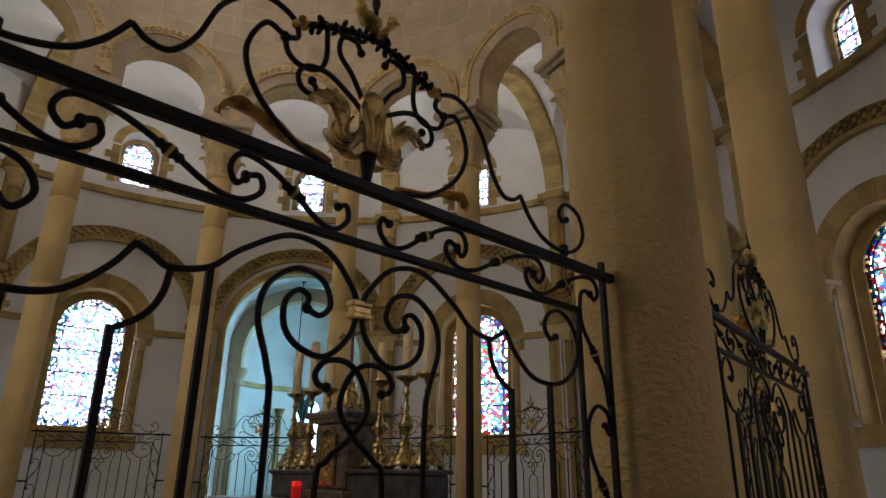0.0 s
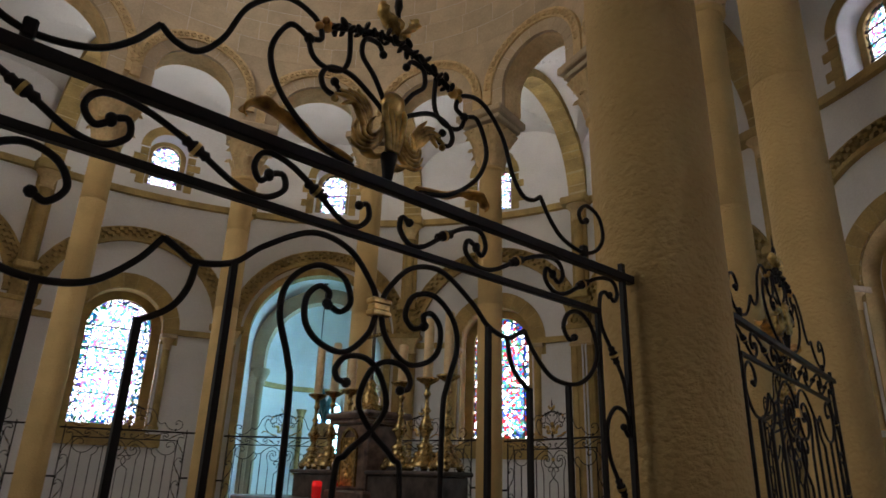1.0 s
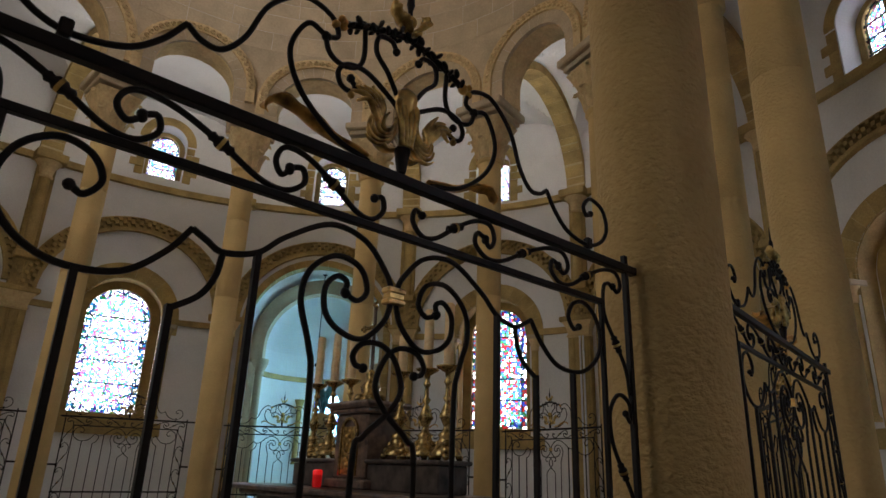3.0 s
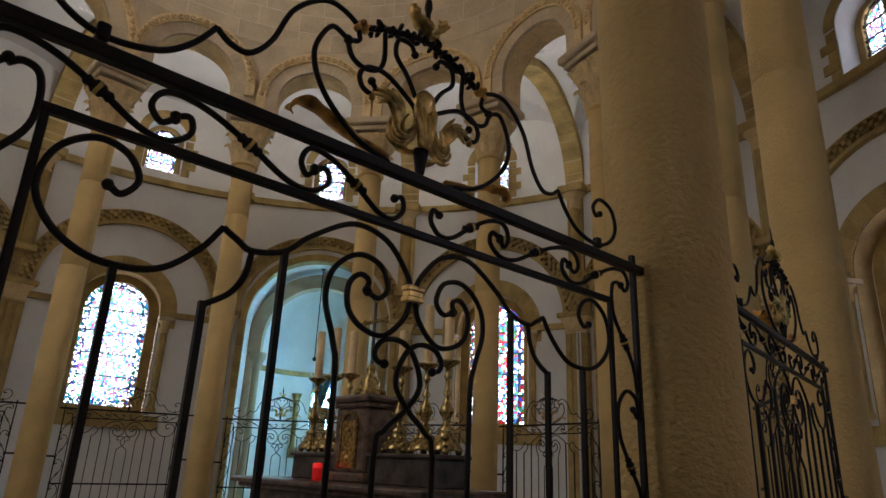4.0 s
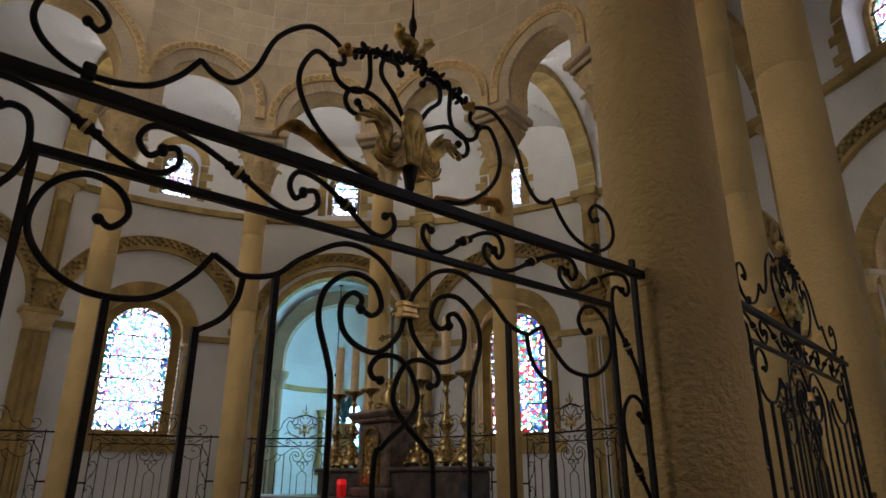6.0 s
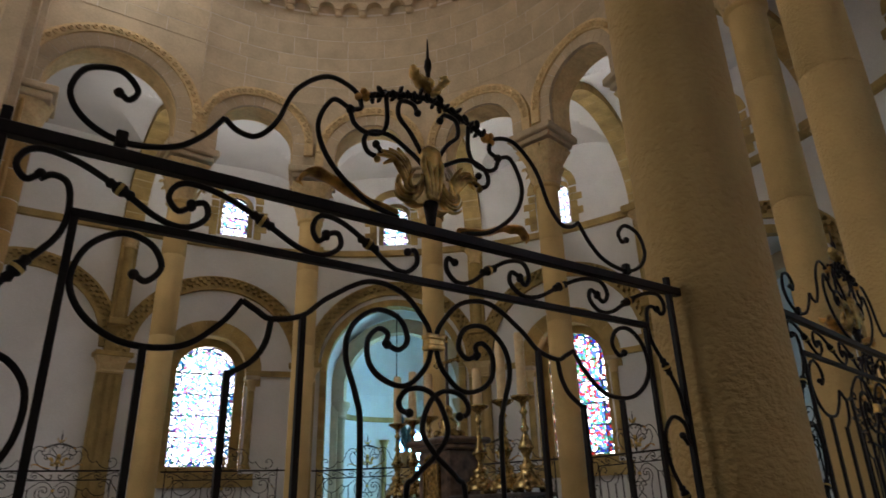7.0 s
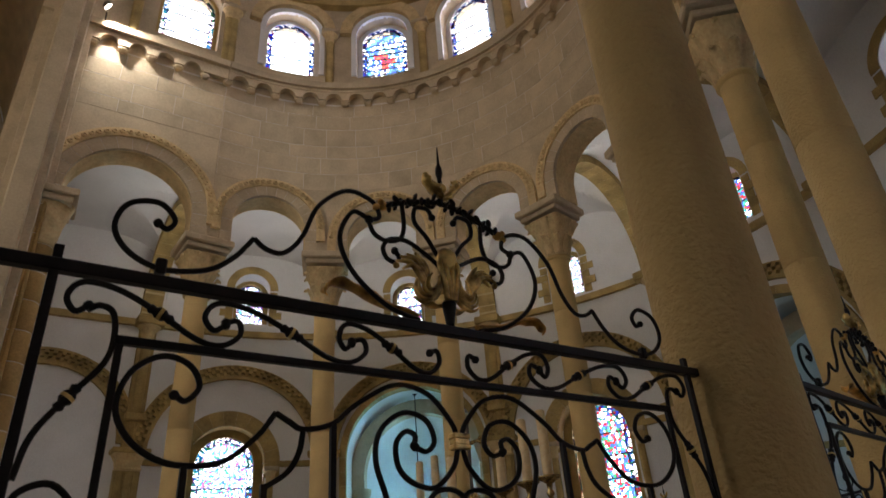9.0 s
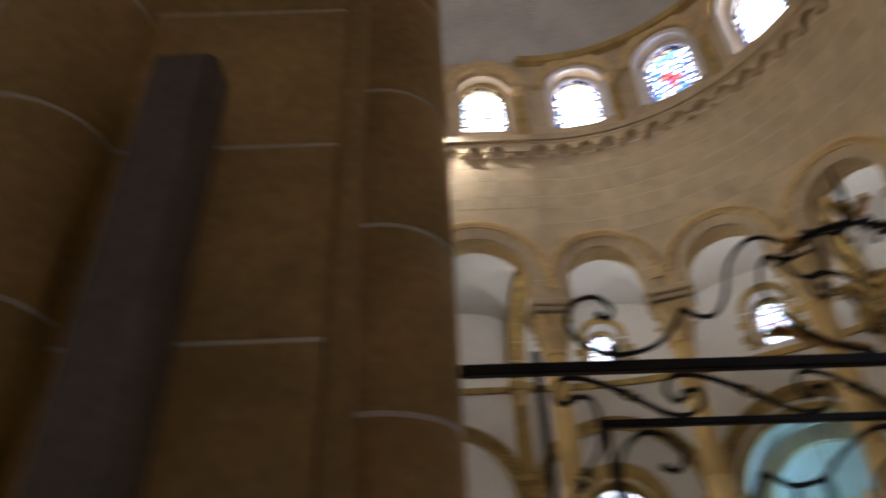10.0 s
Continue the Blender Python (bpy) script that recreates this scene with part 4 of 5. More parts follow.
# ---- wrought-iron screens ----


def leaf_blade(pts, width, thick=0.004, cup=0.5):
    """A curled acanthus blade along points in the x-z plane."""
    pts = smooth_path(pts, 5)
    L = len(pts)
    vs, fs = [], []
    for i, p in enumerate(pts):
        t = i / (L - 1)
        w = width * (math.sin(math.pi * min(1, 0.12 + 0.95 * t)) ** 0.7) * (1 + 0.18 * math.sin(t * 26))
        d = (pts[min(i + 1, L - 1)] - pts[max(i - 1, 0)]).normalized()
        nrm = Vector((d.z, 0, -d.x))
        for c in (-1, -0.5, 0, 0.5, 1):
            vs.append(tuple(p + Vector((0, c * w, 0)) + nrm * (cup * w * (c * c - 0.3))))
        for c in (1, 0.5, 0, -0.5, -1):
            vs.append(tuple(p + Vector((0, c * w, 0)) + nrm * (cup * w * (c * c - 0.3) - thick)))
    for i in range(L - 1):
        for k in range(10):
            k2 = (k + 1) % 10
            fs.append((10 * i + k, 10 * i + k2, 10 * i + 10 + k2, 10 * i + 10 + k))
    return vs, fs


RAIL = 2.228


def iron_screen():
    g = shell("iron_screen", "black wrought-iron screen with scrolls, gilded leaves and a spiked crest", "iron screen", "screens between the choir columns")
    rs = 0.0069

    def bar(pts, r=rs, end=True, start=True, per=6, name="scroll"):
        p3 = smooth_path([(x, 0, z) for x, z in pts], per)
        solid = [tube(p3, r)]
        if start:
            solid.append(ball(p3[0], r * 1.65))
        if end:
            solid.append(ball(p3[-1], r * 1.65))
        return part(name, merge(*solid), M_IRON, g, "", True)

    def pair(pts, **kw):
        bar(pts, **kw)
        bar([(-x, z) for x, z in pts], **kw)

    def knob(x, z, ang):
        m = Matrix.Translation((x, 0, z)) @ Matrix.Rotation(ang, 4, "Y")
        prof = [(0.006, -0.030), (0.0115, -0.024), (0.009, -0.014), (0.014, -0.008), (0.014, 0.008), (0.009, 0.014), (0.0115, 0.024), (0.006, 0.030)]
        vs, fs = lathe(prof, 10)
        part("knob", ([tuple(m @ Vector(v)) for v in vs], fs), M_IRON, g, "", True)
        vs, fs = lathe([(0.0148, -0.004), (0.0148, 0.004)], 10)
        part("gold_ring", ([tuple(m @ Vector(v)) for v in vs], fs), M_GOLD, g, "worn gilded ring", True)

    part("top_rail", box(-1.17, 1.055, -0.014, 0.014, RAIL - 0.0145, RAIL + 0.0145, 0.003), M_IRON, g)
    part("inner_rail", box(-0.836, 0.836, -0.0095, 0.0095, 2.074, 2.092, 0.002), M_IRON, g)
    part("bottom_rail", box(-0.99, 0.99, -0.014, 0.014, 0.10, 0.135, 0.002), M_IRON, g)
    part("lock_rail", box(-0.99, 0.99, -0.012, 0.012, 1.02, 1.045, 0.002), M_IRON, g)
    for s in (-1, 1):
        part("post", box(s * 0.972 - 0.0095, s * 0.972 + 0.0095, -0.0095, 0.0095, 0, RAIL + 0.047, 0.002), M_IRON, g)
        part("inner_post", box(s * 0.826 - 0.0075, s * 0.826 + 0.0075, -0.0075, 0.0075, 0.1, 2.09, 0.002), M_IRON, g)
        part("stub", box(s * 0.77 - 0.012, s * 0.77 + 0.012, -0.012, 0.012, RAIL + 0.02, RAIL + 0.058, 0.004), M_IRON, g)
        part("hinge", box(min(s * 0.97, s * 1.1), max(s * 0.97, s * 1.1), -0.012, 0.012, 1.44, 1.47, 0.003), M_IRON, g)
        part("bar", box(s * 0.67 - 0.0066, s * 0.67 + 0.0066, -0.0066, 0.0066, 0.12, 1.838), M_IRON, g)
        part("bar", box(s * 0.349 - 0.0066, s * 0.349 + 0.0066, -0.0066, 0.0066, 0.12, 1.948), M_IRON, g)
    # S-scrolls between the two rails
    for x0, x1 in ((-0.896, -0.615), (-0.615, -0.302), (-0.302, -0.074)):
        w, zb = x1 - x0, 2.150
        shape = ((0, 0), (-0.08, -0.016), (-0.15, 0.01), (-0.11, 0.042), (0, 0.054), (0.22, 0.042), (0.5, 0.004), (0.78, -0.042), (0.98, -0.05), (1.12, -0.02), (1.10, 0.014), (1.0, 0.006))
        pts = [(x0 + u * w, zb + v) for u, v in shape]
        pair(pts, per=5)
        for s in (-1, 1):
            knob(s * (x0 + 0.5 * w), zb + 0.004, math.pi / 2 + s * 0.44)
    # side panels
    for j in range(5):
        z0 = 2.19 - 0.39 * j
        shape = ((0.93, -0.06), (0.955, -0.085), (0.95, -0.025), (0.895, -0.005), (0.848, -0.06), (0.852, -0.15), (0.90, -0.235), (0.945, -0.31), (0.96, -0.39))
        if j == 0:
            shape = ((0.896, -0.05), (0.875, -0.036), (0.848, -0.048), (0.838, -0.10), (0.848, -0.16), (0.90, -0.235), (0.945, -0.31), (0.96, -0.39))
        pair([(x, z0 + z) for x, z in shape], per=5, end=False, start=j > 0)
        for s in (-1, 1):
            knob(s * 0.90, z0 - 0.235, -s * 0.55)
    # big scrolls and the double arch
    pair([(-0.706, 1.979), (-0.681, 1.969), (-0.657, 2.004), (-0.683, 2.048), (-0.74, 2.060), (-0.796, 2.018), (-0.813, 1.943), (-0.775, 1.878), (-0.70, 1.840), (-0.60, 1.847), (-0.528, 1.903), (-0.487, 1.960)], end=False)
    pair([(-0.487, 1.960), (-0.455, 1.943), (-0.421, 1.928), (-0.35, 1.946), (-0.29, 1.997), (-0.185, 2.056), (-0.089, 2.042), (-0.024, 1.977), (-0.006, 1.935)], start=False, end=False)
    pair([(-0.421, 1.926), (-0.430, 1.875), (-0.456, 1.832), (-0.508, 1.797)], start=False, end=False)
    for s in (-1, 1):
        part("bar", box(s * 0.505 - 0.0066, s * 0.505 + 0.0066, -0.0066, 0.0066, 0.12, 1.806), M_IRON, g)
    # lyre
    pair([(-0.132, 1.905), (-0.10, 1.896), (-0.076, 1.925), (-0.10, 1.975), (-0.165, 1.987), (-0.226, 1.94), (-0.241, 1.868), (-0.212, 1.776), (-0.20, 1.69), (-0.20, 1.3), (-0.20, 0.12)], end=False)
    pair([(-0.135, 1.908), (-0.132, 1.933), (-0.158, 1.941), (-0.185, 1.91), (-0.18, 1.855), (-0.141, 1.820), (-0.08, 1.812), (-0.024, 1.862), (-0.005, 1.918)], end=False)
    pair([(-0.072, 1.748), (-0.094, 1.754), (-0.10, 1.776), (-0.075, 1.803), (-0.025, 1.806), (0.015, 1.775), (0.036, 1.71), (0.0, 1.655), (-0.06, 1.603), (-0.083, 1.55), (-0.083, 1.2), (-0.083, 0.12)], end=False)
    bm = box(-0.026, 0.026, -0.016, 0.016, 1.905, 1.918, 0.003)
    box(-0.022, 0.022, -0.014, 0.014, 1.918, 1.932, 0.002, bm)
    box(-0.026, 0.026, -0.016, 0.016, 1.932, 1.946, 0.003, bm)
    part("collar", bm, M_GOLD, g, "gilded collar")
    # crest
    pair([(-0.79, 2.377), (-0.768, 2.366), (-0.755, 2.396), (-0.795, 2.432), (-0.858, 2.412), (-0.878, 2.347), (-0.842, 2.291), (-0.768, 2.262), (-0.671, 2.280), (-0.61, 2.328), (-0.567, 2.390)], end=False)
    pair([(-0.567, 2.390), (-0.533, 2.367), (-0.488, 2.368), (-0.443, 2.425), (-0.40, 2.533), (-0.318, 2.607), (-0.24, 2.595), (-0.216, 2.548), (-0.245, 2.53)], start=False)
    pair([(-0.25, 2.532), (-0.30, 2.541), (-0.337, 2.451), (-0.30, 2.356), (-0.202, 2.275), (-0.10, 2.246)], end=False)
    pair([(-0.25, 2.528), (-0.235, 2.49), (-0.20, 2.474), (-0.155, 2.487), (-0.137, 2.53), (-0.14, 2.605)], end=False)
    pair([(-0.170, 2.447), (-0.156, 2.428), (-0.170, 2.411), (-0.197, 2.420), (-0.206, 2.452), (-0.183, 2.482), (-0.125, 2.487), (-0.055, 2.45), (-0.015, 2.42)], end=False)
    pair([(-0.02, 2.45), (-0.06, 2.515), (-0.10, 2.56), (-0.095, 2.61), (-0.055, 2.617), (-0.038, 2.592)], start=False)
    # leafy garland
    gp = smooth_path([(-0.20, 0, 2.592), (-0.10, 0, 2.632), (0, 0, 2.652), (0.10, 0, 2.632), (0.20, 0, 2.592)], 9)
    gar = part("garland", tube(gp, 0.009, 8), M_IRON, g, "dark leafy garland", True)
    vs, fs = ball((0, 0, 0), 0.010, 6)
    me = bpy.data.meshes.new("garland_leaf")
    me.from_pydata([(x * 0.7, y, z * 1.5) for x, y, z in vs], [], fs)
    me.materials.append(M_IRON)
    for i, p in enumerate(gp):
        share("garland_leaf", me, gar, Matrix.Translation(p + Vector((0, 0.012 * (-1) ** i, 0.010 * math.cos(i * 2.1)))) @ Matrix.Rotation(0.8 * math.sin(i * 1.7), 4, "Y"))
    for s in (-1, 1):
        part("garland_end", merge(ball((s * 0.205, 0, 2.588), 0.016), ball((s * 0.225, 0, 2.578), 0.012), ball((s * 0.216, -0.012, 2.592), 0.010)), M_OLDGOLD, g, "gilded bud", True)
    # gilded palmette
    part("stem", lathe([(0.012, RAIL + 0.02), (0.016, RAIL + 0.05), (0.022, RAIL + 0.085), (0.010, RAIL + 0.10)], 12), M_IRON, g, "", True)
    taper = lambda t: 0.35 + 0.65 * math.sin(math.pi * min(1.0, 0.18 + 0.80 * t))
    for s in (-1, 1):
        # shell-like volute: five ridges round a dark slit
        for n in range(5):
            a, b = 0.017 + 0.0085 * n, 0.030 + 0.0085 * n
            pts = [Vector((s * (0.053 + 0.004 * n + a * math.cos(u) - 0.010 * math.sin(u)), -0.012 + 0.005 * n, 2.372 + b * math.sin(u)))
                   for u in (radians(-215 + 9 * n + (265 - 34 * n) * q / 13) for q in range(14))]
            part("palmette_ridge", tube(pts, 0.0062, 6, 1.5, taper), M_GOLD, g, "gilded acanthus ridge", True)
        part("palmette_cup", leaf_blade([(s * 0.004, 0.016, 2.316), (s * 0.045, 0.020, 2.305), (s * 0.088, 0.018, 2.335), (s * 0.092, 0.016, 2.375), (s * 0.075, 0.014, 2.41)], 0.018, 0.004, 0.5), M_GOLD, g, "gilded leaf cup", True)
        # arm of overlapping fronds
        for n, (x1, z1, x2, z2) in enumerate(((0.120, 2.408, 0.150, 2.392), (0.130, 2.416, 0.172, 2.412), (0.118, 2.424, 0.158, 2.430), (0.104, 2.428, 0.135, 2.442), (0.088, 2.428, 0.108, 2.452))):
            pts = smooth_path([(s * 0.068, 0.0, 2.345 + 0.010 * n), (s * (0.098 - 0.006 * n), -0.008, 2.385 + 0.005 * n), (s * x1, -0.010, z1), (s * x2, -0.006, z2)], 5)
            part("palmette_frond", tube(pts, 0.0085, 6, 1.3, taper), M_GOLD, g, "gilded acanthus frond", True)
        part("palmette_tip", ball((s * 0.168, -0.004, 2.400), 0.010), M_GOLD, g, "gilded bud", True)
        for x0, x1 in ((0.006, 0.012), (0.020, 0.030)):
            part("palmette_ridge", tube(smooth_path([(s * x0 * 0.6, -0.014, 2.315), (s * x0, -0.018, 2.37), (s * x1, -0.014, 2.425), (s * x1 * 0.7, -0.008, 2.452)], 5), 0.0085, 6, 1.2), M_GOLD, g, "gilded acanthus ridge", True)
        part("ribbon_leaf", leaf_blade([(s * 0.10, 0.012, 2.262), (s * 0.20, 0.02, 2.282), (s * 0.28, 0.03, 2.318), (s * 0.34, 0.03, 2.326), (s * 0.368, 0.03, 2.30), (s * 0.358, 0.03, 2.284)], 0.026, 0.005, 0.45), M_OLDGOLD, g, "long gilded leaf", True)
    part("bud", lathe([(0.010, 2.395), (0.024, 2.425), (0.034, 2.450), (0.032, 2.470), (0.018, 2.487), (0.002, 2.492)], 12), M_GOLD, g, "gilded bud", True)
    part("spike", lathe([(0.006, 2.652), (0.008, 2.70), (0.007, 2.745), (0.012, 2.765), (0.010, 2.79), (0.005, 2.80), (0.0015, 2.87)], 10), M_IRON, g, "", True)
    for s in (-1, 1):
        part("finial_leaf", leaf_blade([(0.0, 0, 2.675), (s * 0.025, 0, 2.69), (s * 0.052, 0, 2.72), (s * 0.055, 0, 2.745), (s * 0.04, 0, 2.75)], 0.024, 0.004), M_GOLD, g, "gilded leaf", True)
        part("finial_leaf", leaf_blade([(0.0, -0.008, 2.668), (s * 0.020, -0.012, 2.685), (s * 0.034, -0.014, 2.708), (s * 0.030, -0.012, 2.725)], 0.016, 0.004, 0.8), M_GOLD, g, "gilded leaf", True)
    part("finial_bud", merge(ball((0, -0.005, 2.705), 0.018), ball((0.03, 0, 2.69), 0.014), ball((-0.022, 0, 2.685), 0.012)), M_GOLD, g, "", True)
    # the old ironwork sags a little toward one side; its uprights stay plumb
    sag = Matrix(((1, 0, 0, 0), (0, 1, 0, 0), (-0.011, 0, 1, 0), (0, 0, 0, 1)))
    for ob in g.children:
        ob.data.transform(sag)
    return g


screen = iron_screen()
screen.matrix_basis = Matrix.Translation((1.40, 1.30, 0))
for i in range(7):
    a = (i - 3) * STEP
    copy_thing(screen, Matrix.Translation(polar(RC * math.cos(STEP / 2) + 0.09, a)) @ Matrix.Rotation(a + math.pi / 2, 4, "Z"))
copy_thing(screen, Matrix.Translation((1.40, 2 * CY - 1.30, 0)) @ Matrix.Rotation(math.pi, 4, "Z"))

# ---- high altar ----


def altar():
    al = shell("altar", "high altar of dark grey marble with long shelf", "altar")
    for j in range(3):
        part("step", box(3.2 + 0.35 * j, 6.3, CY - 2.9 + 0.3 * j, CY + 2.9 - 0.3 * j, 0.16 * j, 0.16 * (j + 1), 0.01), M_MARBLE, al)
    part("body", box(4.75, 5.6, CY - 1.75, CY + 1.75, 0.48, 1.18, 0.02), M_MARBLE, al)
    bm = box(4.5, 5.65, CY - 2.05, CY + 2.05, 1.24, 1.31, 0.02)
    box(4.58, 5.62, CY - 1.95, CY + 1.95, 1.18, 1.24, 0.02, bm)
    part("table_slab", bm, M_BROWN, al, "moulded brown marble table slab")
    part("shelf", box(5.08, 5.50, CY - 1.60, CY + 1.42, 1.31, 1.60, 0.015), M_MARBLE, al)
    part("shelf_mould", box(5.04, 5.54, CY - 1.64, CY + 1.46, 1.602, 1.65, 0.015), M_MARBLE, al)
    return al


altar()
tab = shell("tabernacle", "brown marble tabernacle with a gilded relief door", "tabernacle")
part("base", box(4.96, 5.56, CY - 0.42, CY + 0.42, 1.312, 1.42, 0.02), M_BROWN, tab)
part("body", box(5.03, 5.52, CY - 0.34, CY + 0.34, 1.42, 2.18, 0.03), M_BROWN, tab)
bm = box(4.98, 5.57, CY - 0.41, CY + 0.41, 2.18, 2.24, 0.02)
box(4.92, 5.62, CY - 0.47, CY + 0.47, 2.242, 2.32, 0.03, bm)
part("cornice", bm, M_BROWN, tab)
door = part("door", arch_ring(lambda s, z, d: Vector((5.03 - d, CY + s, z)), 0, 0.15, 0.185, 1.95, -0.01, 0.03, 0.49), M_BRASS, tab, "gilded arched door frame")
part("door_panel", box(5.012, 5.035, CY - 0.15, CY + 0.15, 1.47, 2.02, 0.004), M_GOLD, door, "gilded relief panel")
for i in range(8):
    part("relief_boss", ball((5.008, CY + 0.05 * math.sin(i * 2.3), 1.58 + 0.055 * i), 0.035 - 0.002 * i), M_GOLD, door, "", True)


def candlestick(tall):
    c = shell("candlestick", "tall turned brass candlestick with a cream candle", "candlestick", "candlesticks on the altar")
    for i in range(3):
        a = 2 * math.pi * i / 3
        part("foot", merge(ball((0.17 * math.cos(a), 0.17 * math.sin(a), 0.04), 0.045), ball((0.135 * math.cos(a), 0.135 * math.sin(a), 0.10), 0.05), ball((0.10 * math.cos(a), 0.10 * math.sin(a), 0.17), 0.04)), M_BRASS, c, "", True)
    prof = [(0.175, 0.045), (0.18, 0.075), (0.15, 0.115), (0.105, 0.17), (0.075, 0.235), (0.10, 0.26), (0.05, 0.30), (0.034, 0.35), (0.062, 0.41), (0.078, 0.47), (0.045, 0.56), (0.026, 0.61), (0.052, 0.65), (0.026, 0.69), (0.024, 0.79), (0.046, 0.83), (0.026, 0.87), (0.036, 0.93), (0.13, 0.985), (0.135, 1.005), (0.05, 1.01)]
    part("stem", lathe(prof, 20), M_BRASS, c, "", True)
    for i in range(6):
        a = 2 * math.pi * i / 6
        part("leaf_boss", ball((0.07 * math.cos(a), 0.07 * math.sin(a), 0.455), 0.026), M_BRASS, c, "", True)
    part("candle", lathe([(0.058, 1.005), (0.057, 1.1), (0.055, 1.005 + tall - 0.015), (0.04, 1.005 + tall), (0.002, 1.005 + tall)], 16), M_WAX, c, "cream wax candle", True)
    return c


for dy, tall in ((1.34, 0.68), (0.91, 0.68), (0.49, 0.58), (-0.62, 0.45), (-1.10, 0.70), (-1.46, 0.72)):
    candlestick(tall).matrix_basis = Matrix.Translation((5.30, CY + dy, 1.65)) @ Matrix.Rotation(dy * 3, 4, "Z")

cross = shell("altar_cross", "gilded altar cross on a leafy foot", "cross")
part("foot", lathe([(0.20, 2.32), (0.19, 2.38), (0.11, 2.44), (0.13, 2.52), (0.06, 2.6), (0.07, 2.68), (0.03, 2.74)], 12, 5.28, CY), M_BRASS, cross, "", True)
part("leaves", merge(*[ball((5.28 + 0.17 * math.cos(i * 1.05), CY + 0.17 * math.sin(i * 1.05), 2.37), 0.055) for i in range(6)]), M_BRASS, cross, "", True)
part("upright", box(5.265, 5.295, CY - 0.022, CY + 0.022, 2.72, 3.6, 0.006), M_BROWN, cross, "dark wooden upright")
part("arm", box(5.263, 5.297, CY - 0.25, CY + 0.25, 3.28, 3.325, 0.006), M_BRASS, cross)
for y, z in ((-0.25, 3.302), (0.25, 3.302), (0, 3.6)):
    part("tip", merge(*[ball((5.28, CY + y + 0.03 * math.cos(q * 2.1), z + 0.03 * math.sin(q * 2.1)), 0.026) for q in range(3)]), M_BRASS, cross, "", True)

red = shell("sanctuary_light", "small red glass light glowing on the altar", "light")


def red_glass(name, strength):
    m = bpy.data.materials.new(name)
    m.use_nodes = True
    b = m.node_tree.nodes["Principled BSDF"]
    b.inputs["Base Color"].default_value = (0.5, 0.01, 0.012, 1)
    b.inputs["Roughness"].default_value = 0.15
    b.inputs["Emission Color"].default_value = (1, 0.02, 0.02, 1)
    b.inputs["Emission Strength"].default_value = strength
    return m


part("glass", lathe([(0.05, 1.312), (0.058, 1.34), (0.06, 1.45)], 16, 4.85, CY + 0.38), red_glass("red_glass", 0.16), red, "red glass", True)
part("glowing_rim", lathe([(0.06, 1.451), (0.06, 1.50), (0.045, 1.515), (0.002, 1.518)], 16, 4.85, CY + 0.38), red_glass("red_glass_glowing", 0.45), red, "glowing upper part of the red glass", True)

# ---- lamps and small things ----


def lamp_glow():
    m = bpy.data.materials.new("lamp_lens")
    m.use_nodes = True
    b = m.node_tree.nodes["Principled BSDF"]
    b.inputs["Emission Color"].default_value = (1.0, 0.93, 0.8, 1)
    b.inputs["Emission Strength"].default_value = 30.0
    return m


M_LENS = lamp_glow()


def floodlight(place, target, watts, angle, reach=0.0):
    """A small floodlight on a yoke, with its own light."""
    fl = shell("floodlight", "small dark metal floodlight set on the stonework", "floodlight", "floodlights on the stonework")
    m = look(place, target)
    part("housing", box(-0.09, 0.09, -0.06, 0.06, 0.0, 0.10, 0.015), M_GREY, fl).matrix_basis = m
    part("lens", box(-0.08, 0.08, -0.05, 0.05, -0.006, -0.001), M_LENS, fl, "glowing lens").matrix_basis = m
    part("yoke", box(place[0] - 0.015, place[0] + 0.015, place[1] - 0.03, place[1] + 0.03, place[2] - 0.2, place[2] + 0.02), M_GREY, fl)
    if reach:
        part("arm", box(place[0] - 0.015, place[0] + 0.015, place[1], place[1] + reach, place[2] - 0.2, place[2] - 0.17), M_GREY, fl)
    data = bpy.data.lights.new("floodlight_beam", "SPOT")
    data.energy, data.spot_size, data.spot_blend, data.color, data.shadow_soft_size = watts, radians(angle), 0.8, (1.0, 0.97, 0.93), 0.06
    b = new("floodlight_beam", data)
    b.matrix_world = look(Vector(place) + (Vector(target) - Vector(place)).normalized() * 0.03, target)
    return fl


floodlight((-0.02, CY + R_IN - 0.50, 13.55), (1.7, CY + R_IN, 11.3), 560, 125, 0.52)
for k in range(4, 8):
    a = col_angle(k)
    floodlight(tuple(polar(R_OUT + 0.12, a, Z_ABA + 0.2)), tuple(polar(R_OUT + 2.2, a + 0.02, Z_ABA + 2.4)), 90, 150)

speaker = shell("loudspeaker", "tall narrow grey column loudspeaker fixed to the pier", "loudspeaker")
part("case", box(-0.56, -0.385, 0.92, 1.06, 1.1, 3.04, 0.02), M_GREY, speaker)
part("front_grille", box(-0.545, -0.40, 0.912, 0.922, 1.14, 3.0, 0.004), M_GREY, speaker)
for z in (1.4, 2.3):
    part("bracket", box(-0.50, -0.44, 1.055, 1.155, z, z + 0.06, 0.005), M_GREY, speaker)

cord = shell("hanging_cord", "thin dark hanging cord with small balls in the chapel mouth", "cord")
cp = polar(10.757, radians(54.13))
part("line", lathe([(0.014, 4.17), (0.014, 6.93)], 6, cp.x, cp.y), M_LEAD, cord)
for z, r in ((4.17, 0.06), (6.76, 0.075)):
    part("ball", ball((cp.x, cp.y, z), r, 12), M_LEAD, cord, "", True)

spray = shell("leaf_spray", "spray of pointed blue-green leaves on a stone pedestal", "plant")
pp = polar(R_WALL + 1.3, radians(53.0))
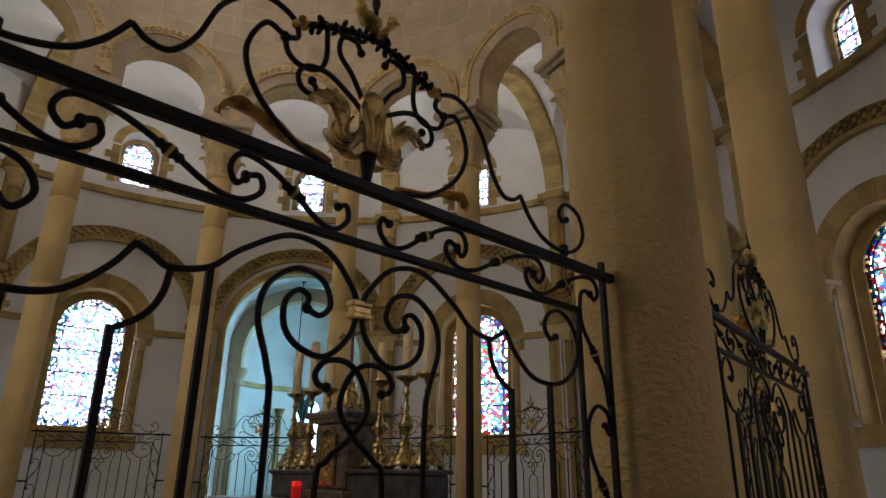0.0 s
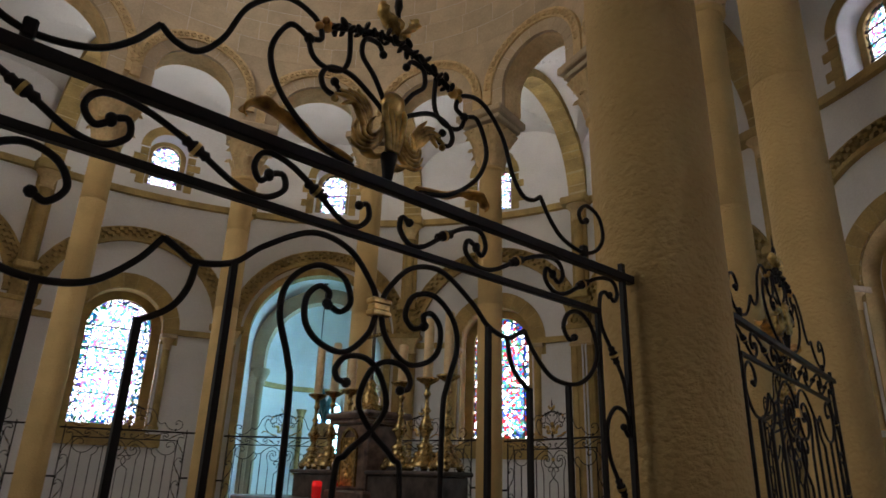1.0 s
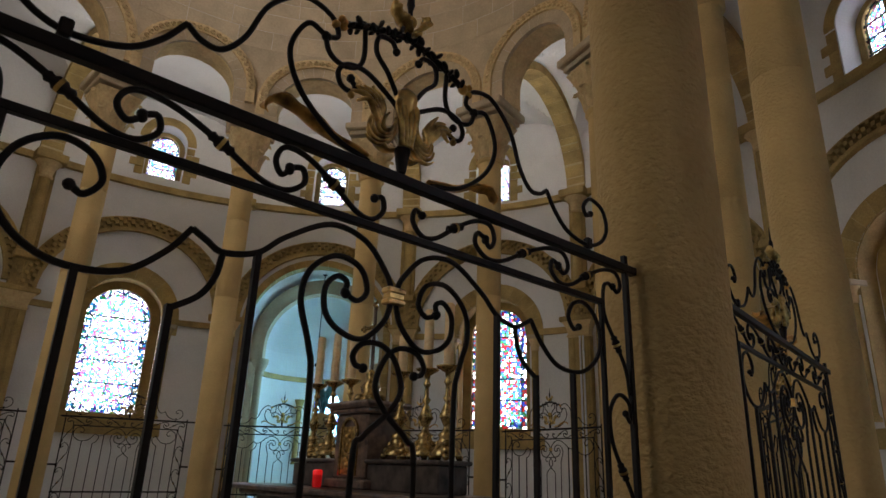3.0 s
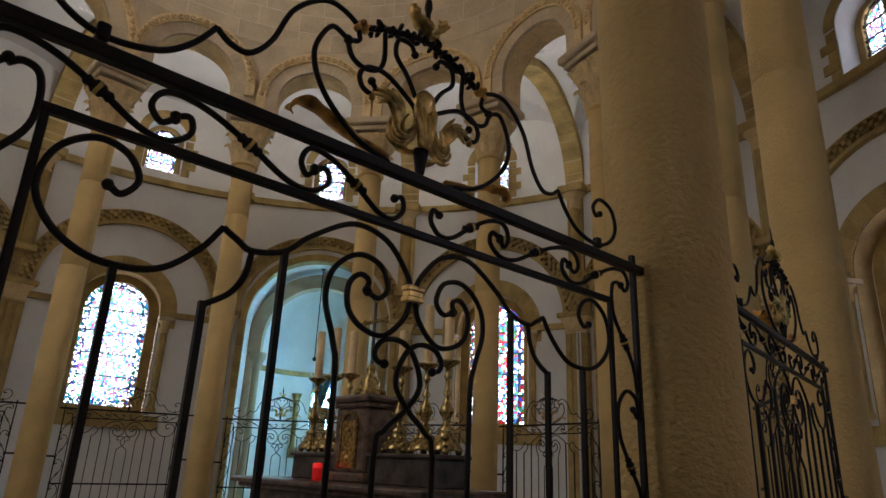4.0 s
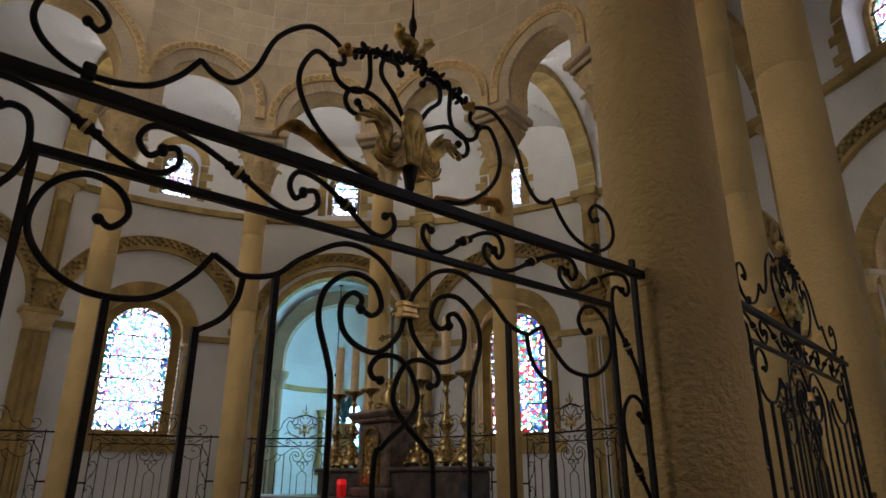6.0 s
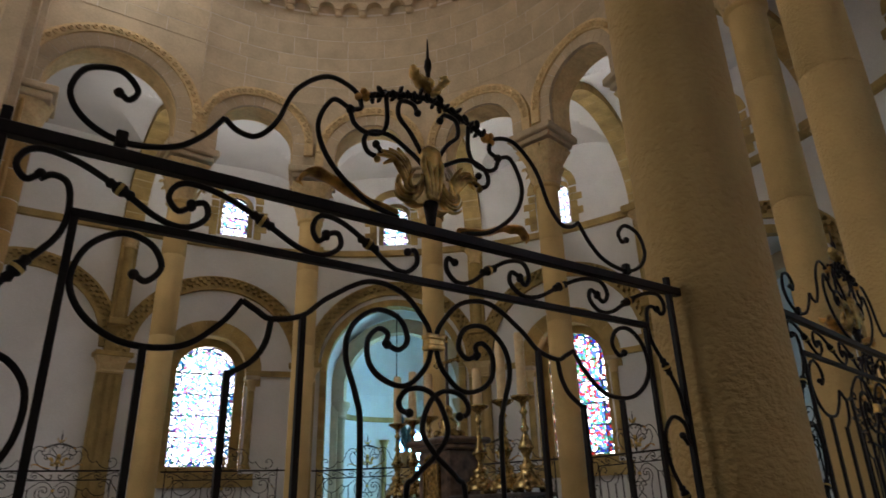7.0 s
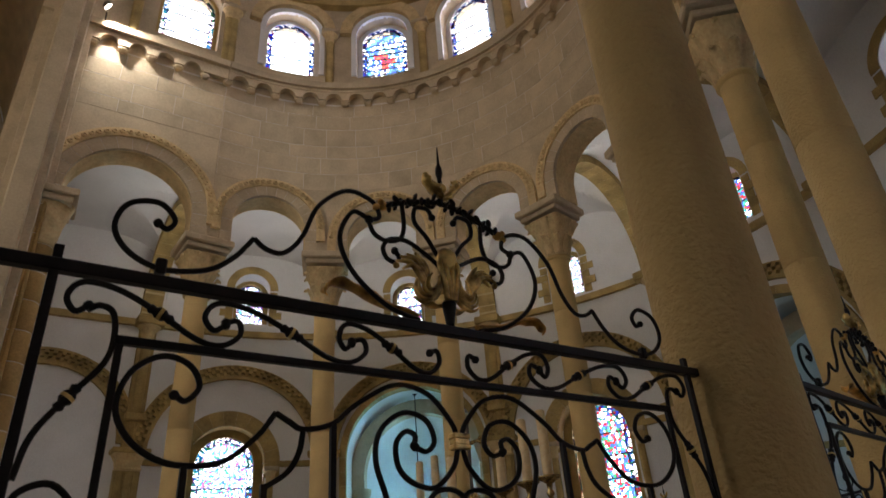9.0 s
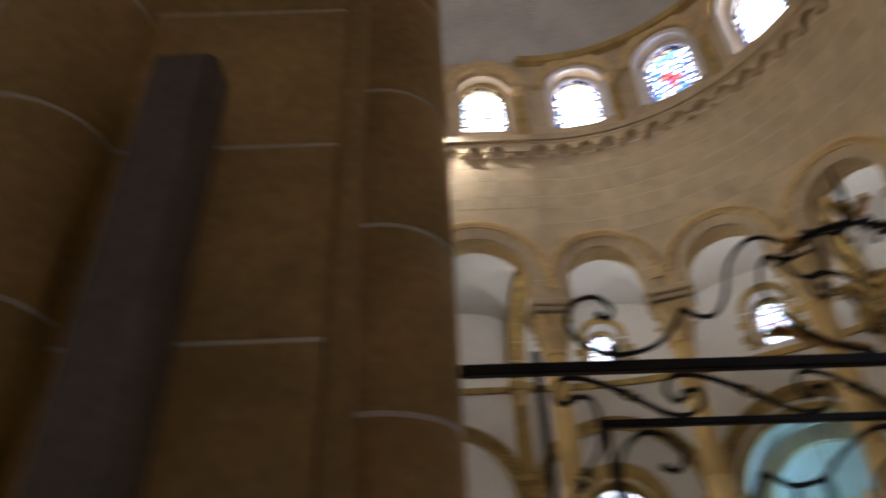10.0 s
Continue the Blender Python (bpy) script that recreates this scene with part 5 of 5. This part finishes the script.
part("pedestal", lathe([(0.28, 0), (0.28, 0.15), (0.2, 0.2), (0.2, 2.72), (0.28, 2.82), (0.28, 2.92)], 16, pp.x, pp.y), M_OCHRE, spray, "stone pedestal", True)
for i in range(7):
    a = 2 * math.pi * i / 7 + 0.3
    q = leaf_blade([(0, 0, 2.7), (0.10, 0, 3.0), (0.22, 0, 3.35), (0.34 + 0.05 * (i % 3), 0, 3.75 - 0.1 * (i % 2))], 0.10, 0.006, 0.4)
    part("leaf", q, M_PALELEAF if i in (1, 2, 3) else M_TEAL, spray, "pale blue-green leaf" if i in (1, 2, 3) else "", True).matrix_basis = Matrix.Translation((pp.x, pp.y, 0.22)) @ Matrix.Rotation(a, 4, "Z")

pipe = shell("conduit", "thin white double conduit running down the pilaster", "pipe")
for da in (-0.004, 0.004):
    q = polar(R_WALL - 0.27, col_angle(4) - 0.01 + da)
    part("tube", lathe([(0.022, 0), (0.022, 4.6)], 8, q.x, q.y), M_PIPE, pipe, "", True)

# ---- wall stones ----
stones = setting("wall_stones", "pale ashlar blocks in courses on the apse wall", "masonry")


def block_mesh(width, height):
    """A slightly curved ashlar block that stands a little proud of its joints."""
    n = 4
    vs, fs = [], []
    for i in range(n + 1):
        a = -width / 2 / R_IN + width / R_IN * i / n
        for z, r in ((0, R_IN + 0.03), (0, R_IN - 0.003), (0.004, R_IN - 0.006), (height - 0.004, R_IN - 0.006), (height, R_IN - 0.003), (height, R_IN + 0.03)):
            vs.append((r * math.cos(a), r * math.sin(a), z))
    for i in range(n):
        for k in range(5):
            fs.append((6 * i + k, 6 * i + k + 1, 6 * i + 7 + k, 6 * i + 6 + k))
    fs += [(0, 1, 2, 3, 4, 5), tuple(6 * n + k for k in (5, 4, 3, 2, 1, 0))]
    me = bpy.data.meshes.new("stone")
    me.from_pydata(vs, [], fs)
    me.materials.append(M_BLOCK)
    return me


rng = random.Random(5)
WIDTHS = (0.56, 0.74, 0.90, 1.08)
COURSES = []
z = 10.22
while z < Z_COR1 - 0.55:
    h = min(rng.choice((0.36, 0.42, 0.47, 0.52)), Z_COR1 - 0.5 - z)
    COURSES.append((z, h))
    z += h


def course_widths(total):
    """Block widths of one course that fill its length exactly."""
    ws = []
    while sum(ws) < total - 0.3:
        ws.append(rng.choice(WIDTHS))
    f = total / sum(ws)
    return ws, f


A_END = 94.4
for z, h in COURSES:
    meshes = {}
    a = math.radians(-8)
    ws, f = course_widths(R_IN * math.radians(A_END + 8))
    for w in ws:
        if f * w not in meshes:
            meshes[f * w] = block_mesh(f * w - 0.010, h - 0.010)
        share("stone", meshes[f * w], stones, Matrix.Translation((CX, CY, z + rng.uniform(-0.003, 0.003))) @ Matrix.Rotation(a + f * w / 2 / R_IN, 4, "Z") @ Matrix.Rotation(rng.uniform(-0.0035, 0.0035), 4, "X"))
        a += f * w / R_IN
part("mortar", band(full, math.radians(-8) * R_IN, math.radians(A_END) * R_IN, 10.24, Z_COR1 - 0.5, 0.02, -0.003, 60), M_JOINT, stones, "pale mortar joints")
flat_stones = setting("wall_stones_north", "pale ashlar blocks on the straight choir wall", "masonry")
part("mortar", box(X_PIER - 0.2, XB1, CY + R_IN - 0.003, CY + R_IN + 0.02, COURSES[2][0] + 0.02, Z_COR1 - 0.5), M_JOINT, flat_stones, "pale mortar joints")
for z, h in COURSES[2:]:
    x = X_PIER - 0.2
    fm = {}
    ws, f = course_widths(XB1 - x)
    for w in ws:
        w *= f
        if w not in fm:
            q = box(-w / 2 + 0.005, w / 2 - 0.005, -0.006, 0.03, 0.005, h - 0.005, 0.003)
            fm[w] = bpy.data.meshes.new("stone")
            q.to_mesh(fm[w])
            q.free()
            fm[w].materials.append(M_BLOCK)
        share("stone", fm[w], flat_stones, Matrix.Translation((x + w / 2, CY + R_IN, z)) @ Matrix.Rotation(rng.uniform(-0.004, 0.004), 4, "Y"))
        x += w
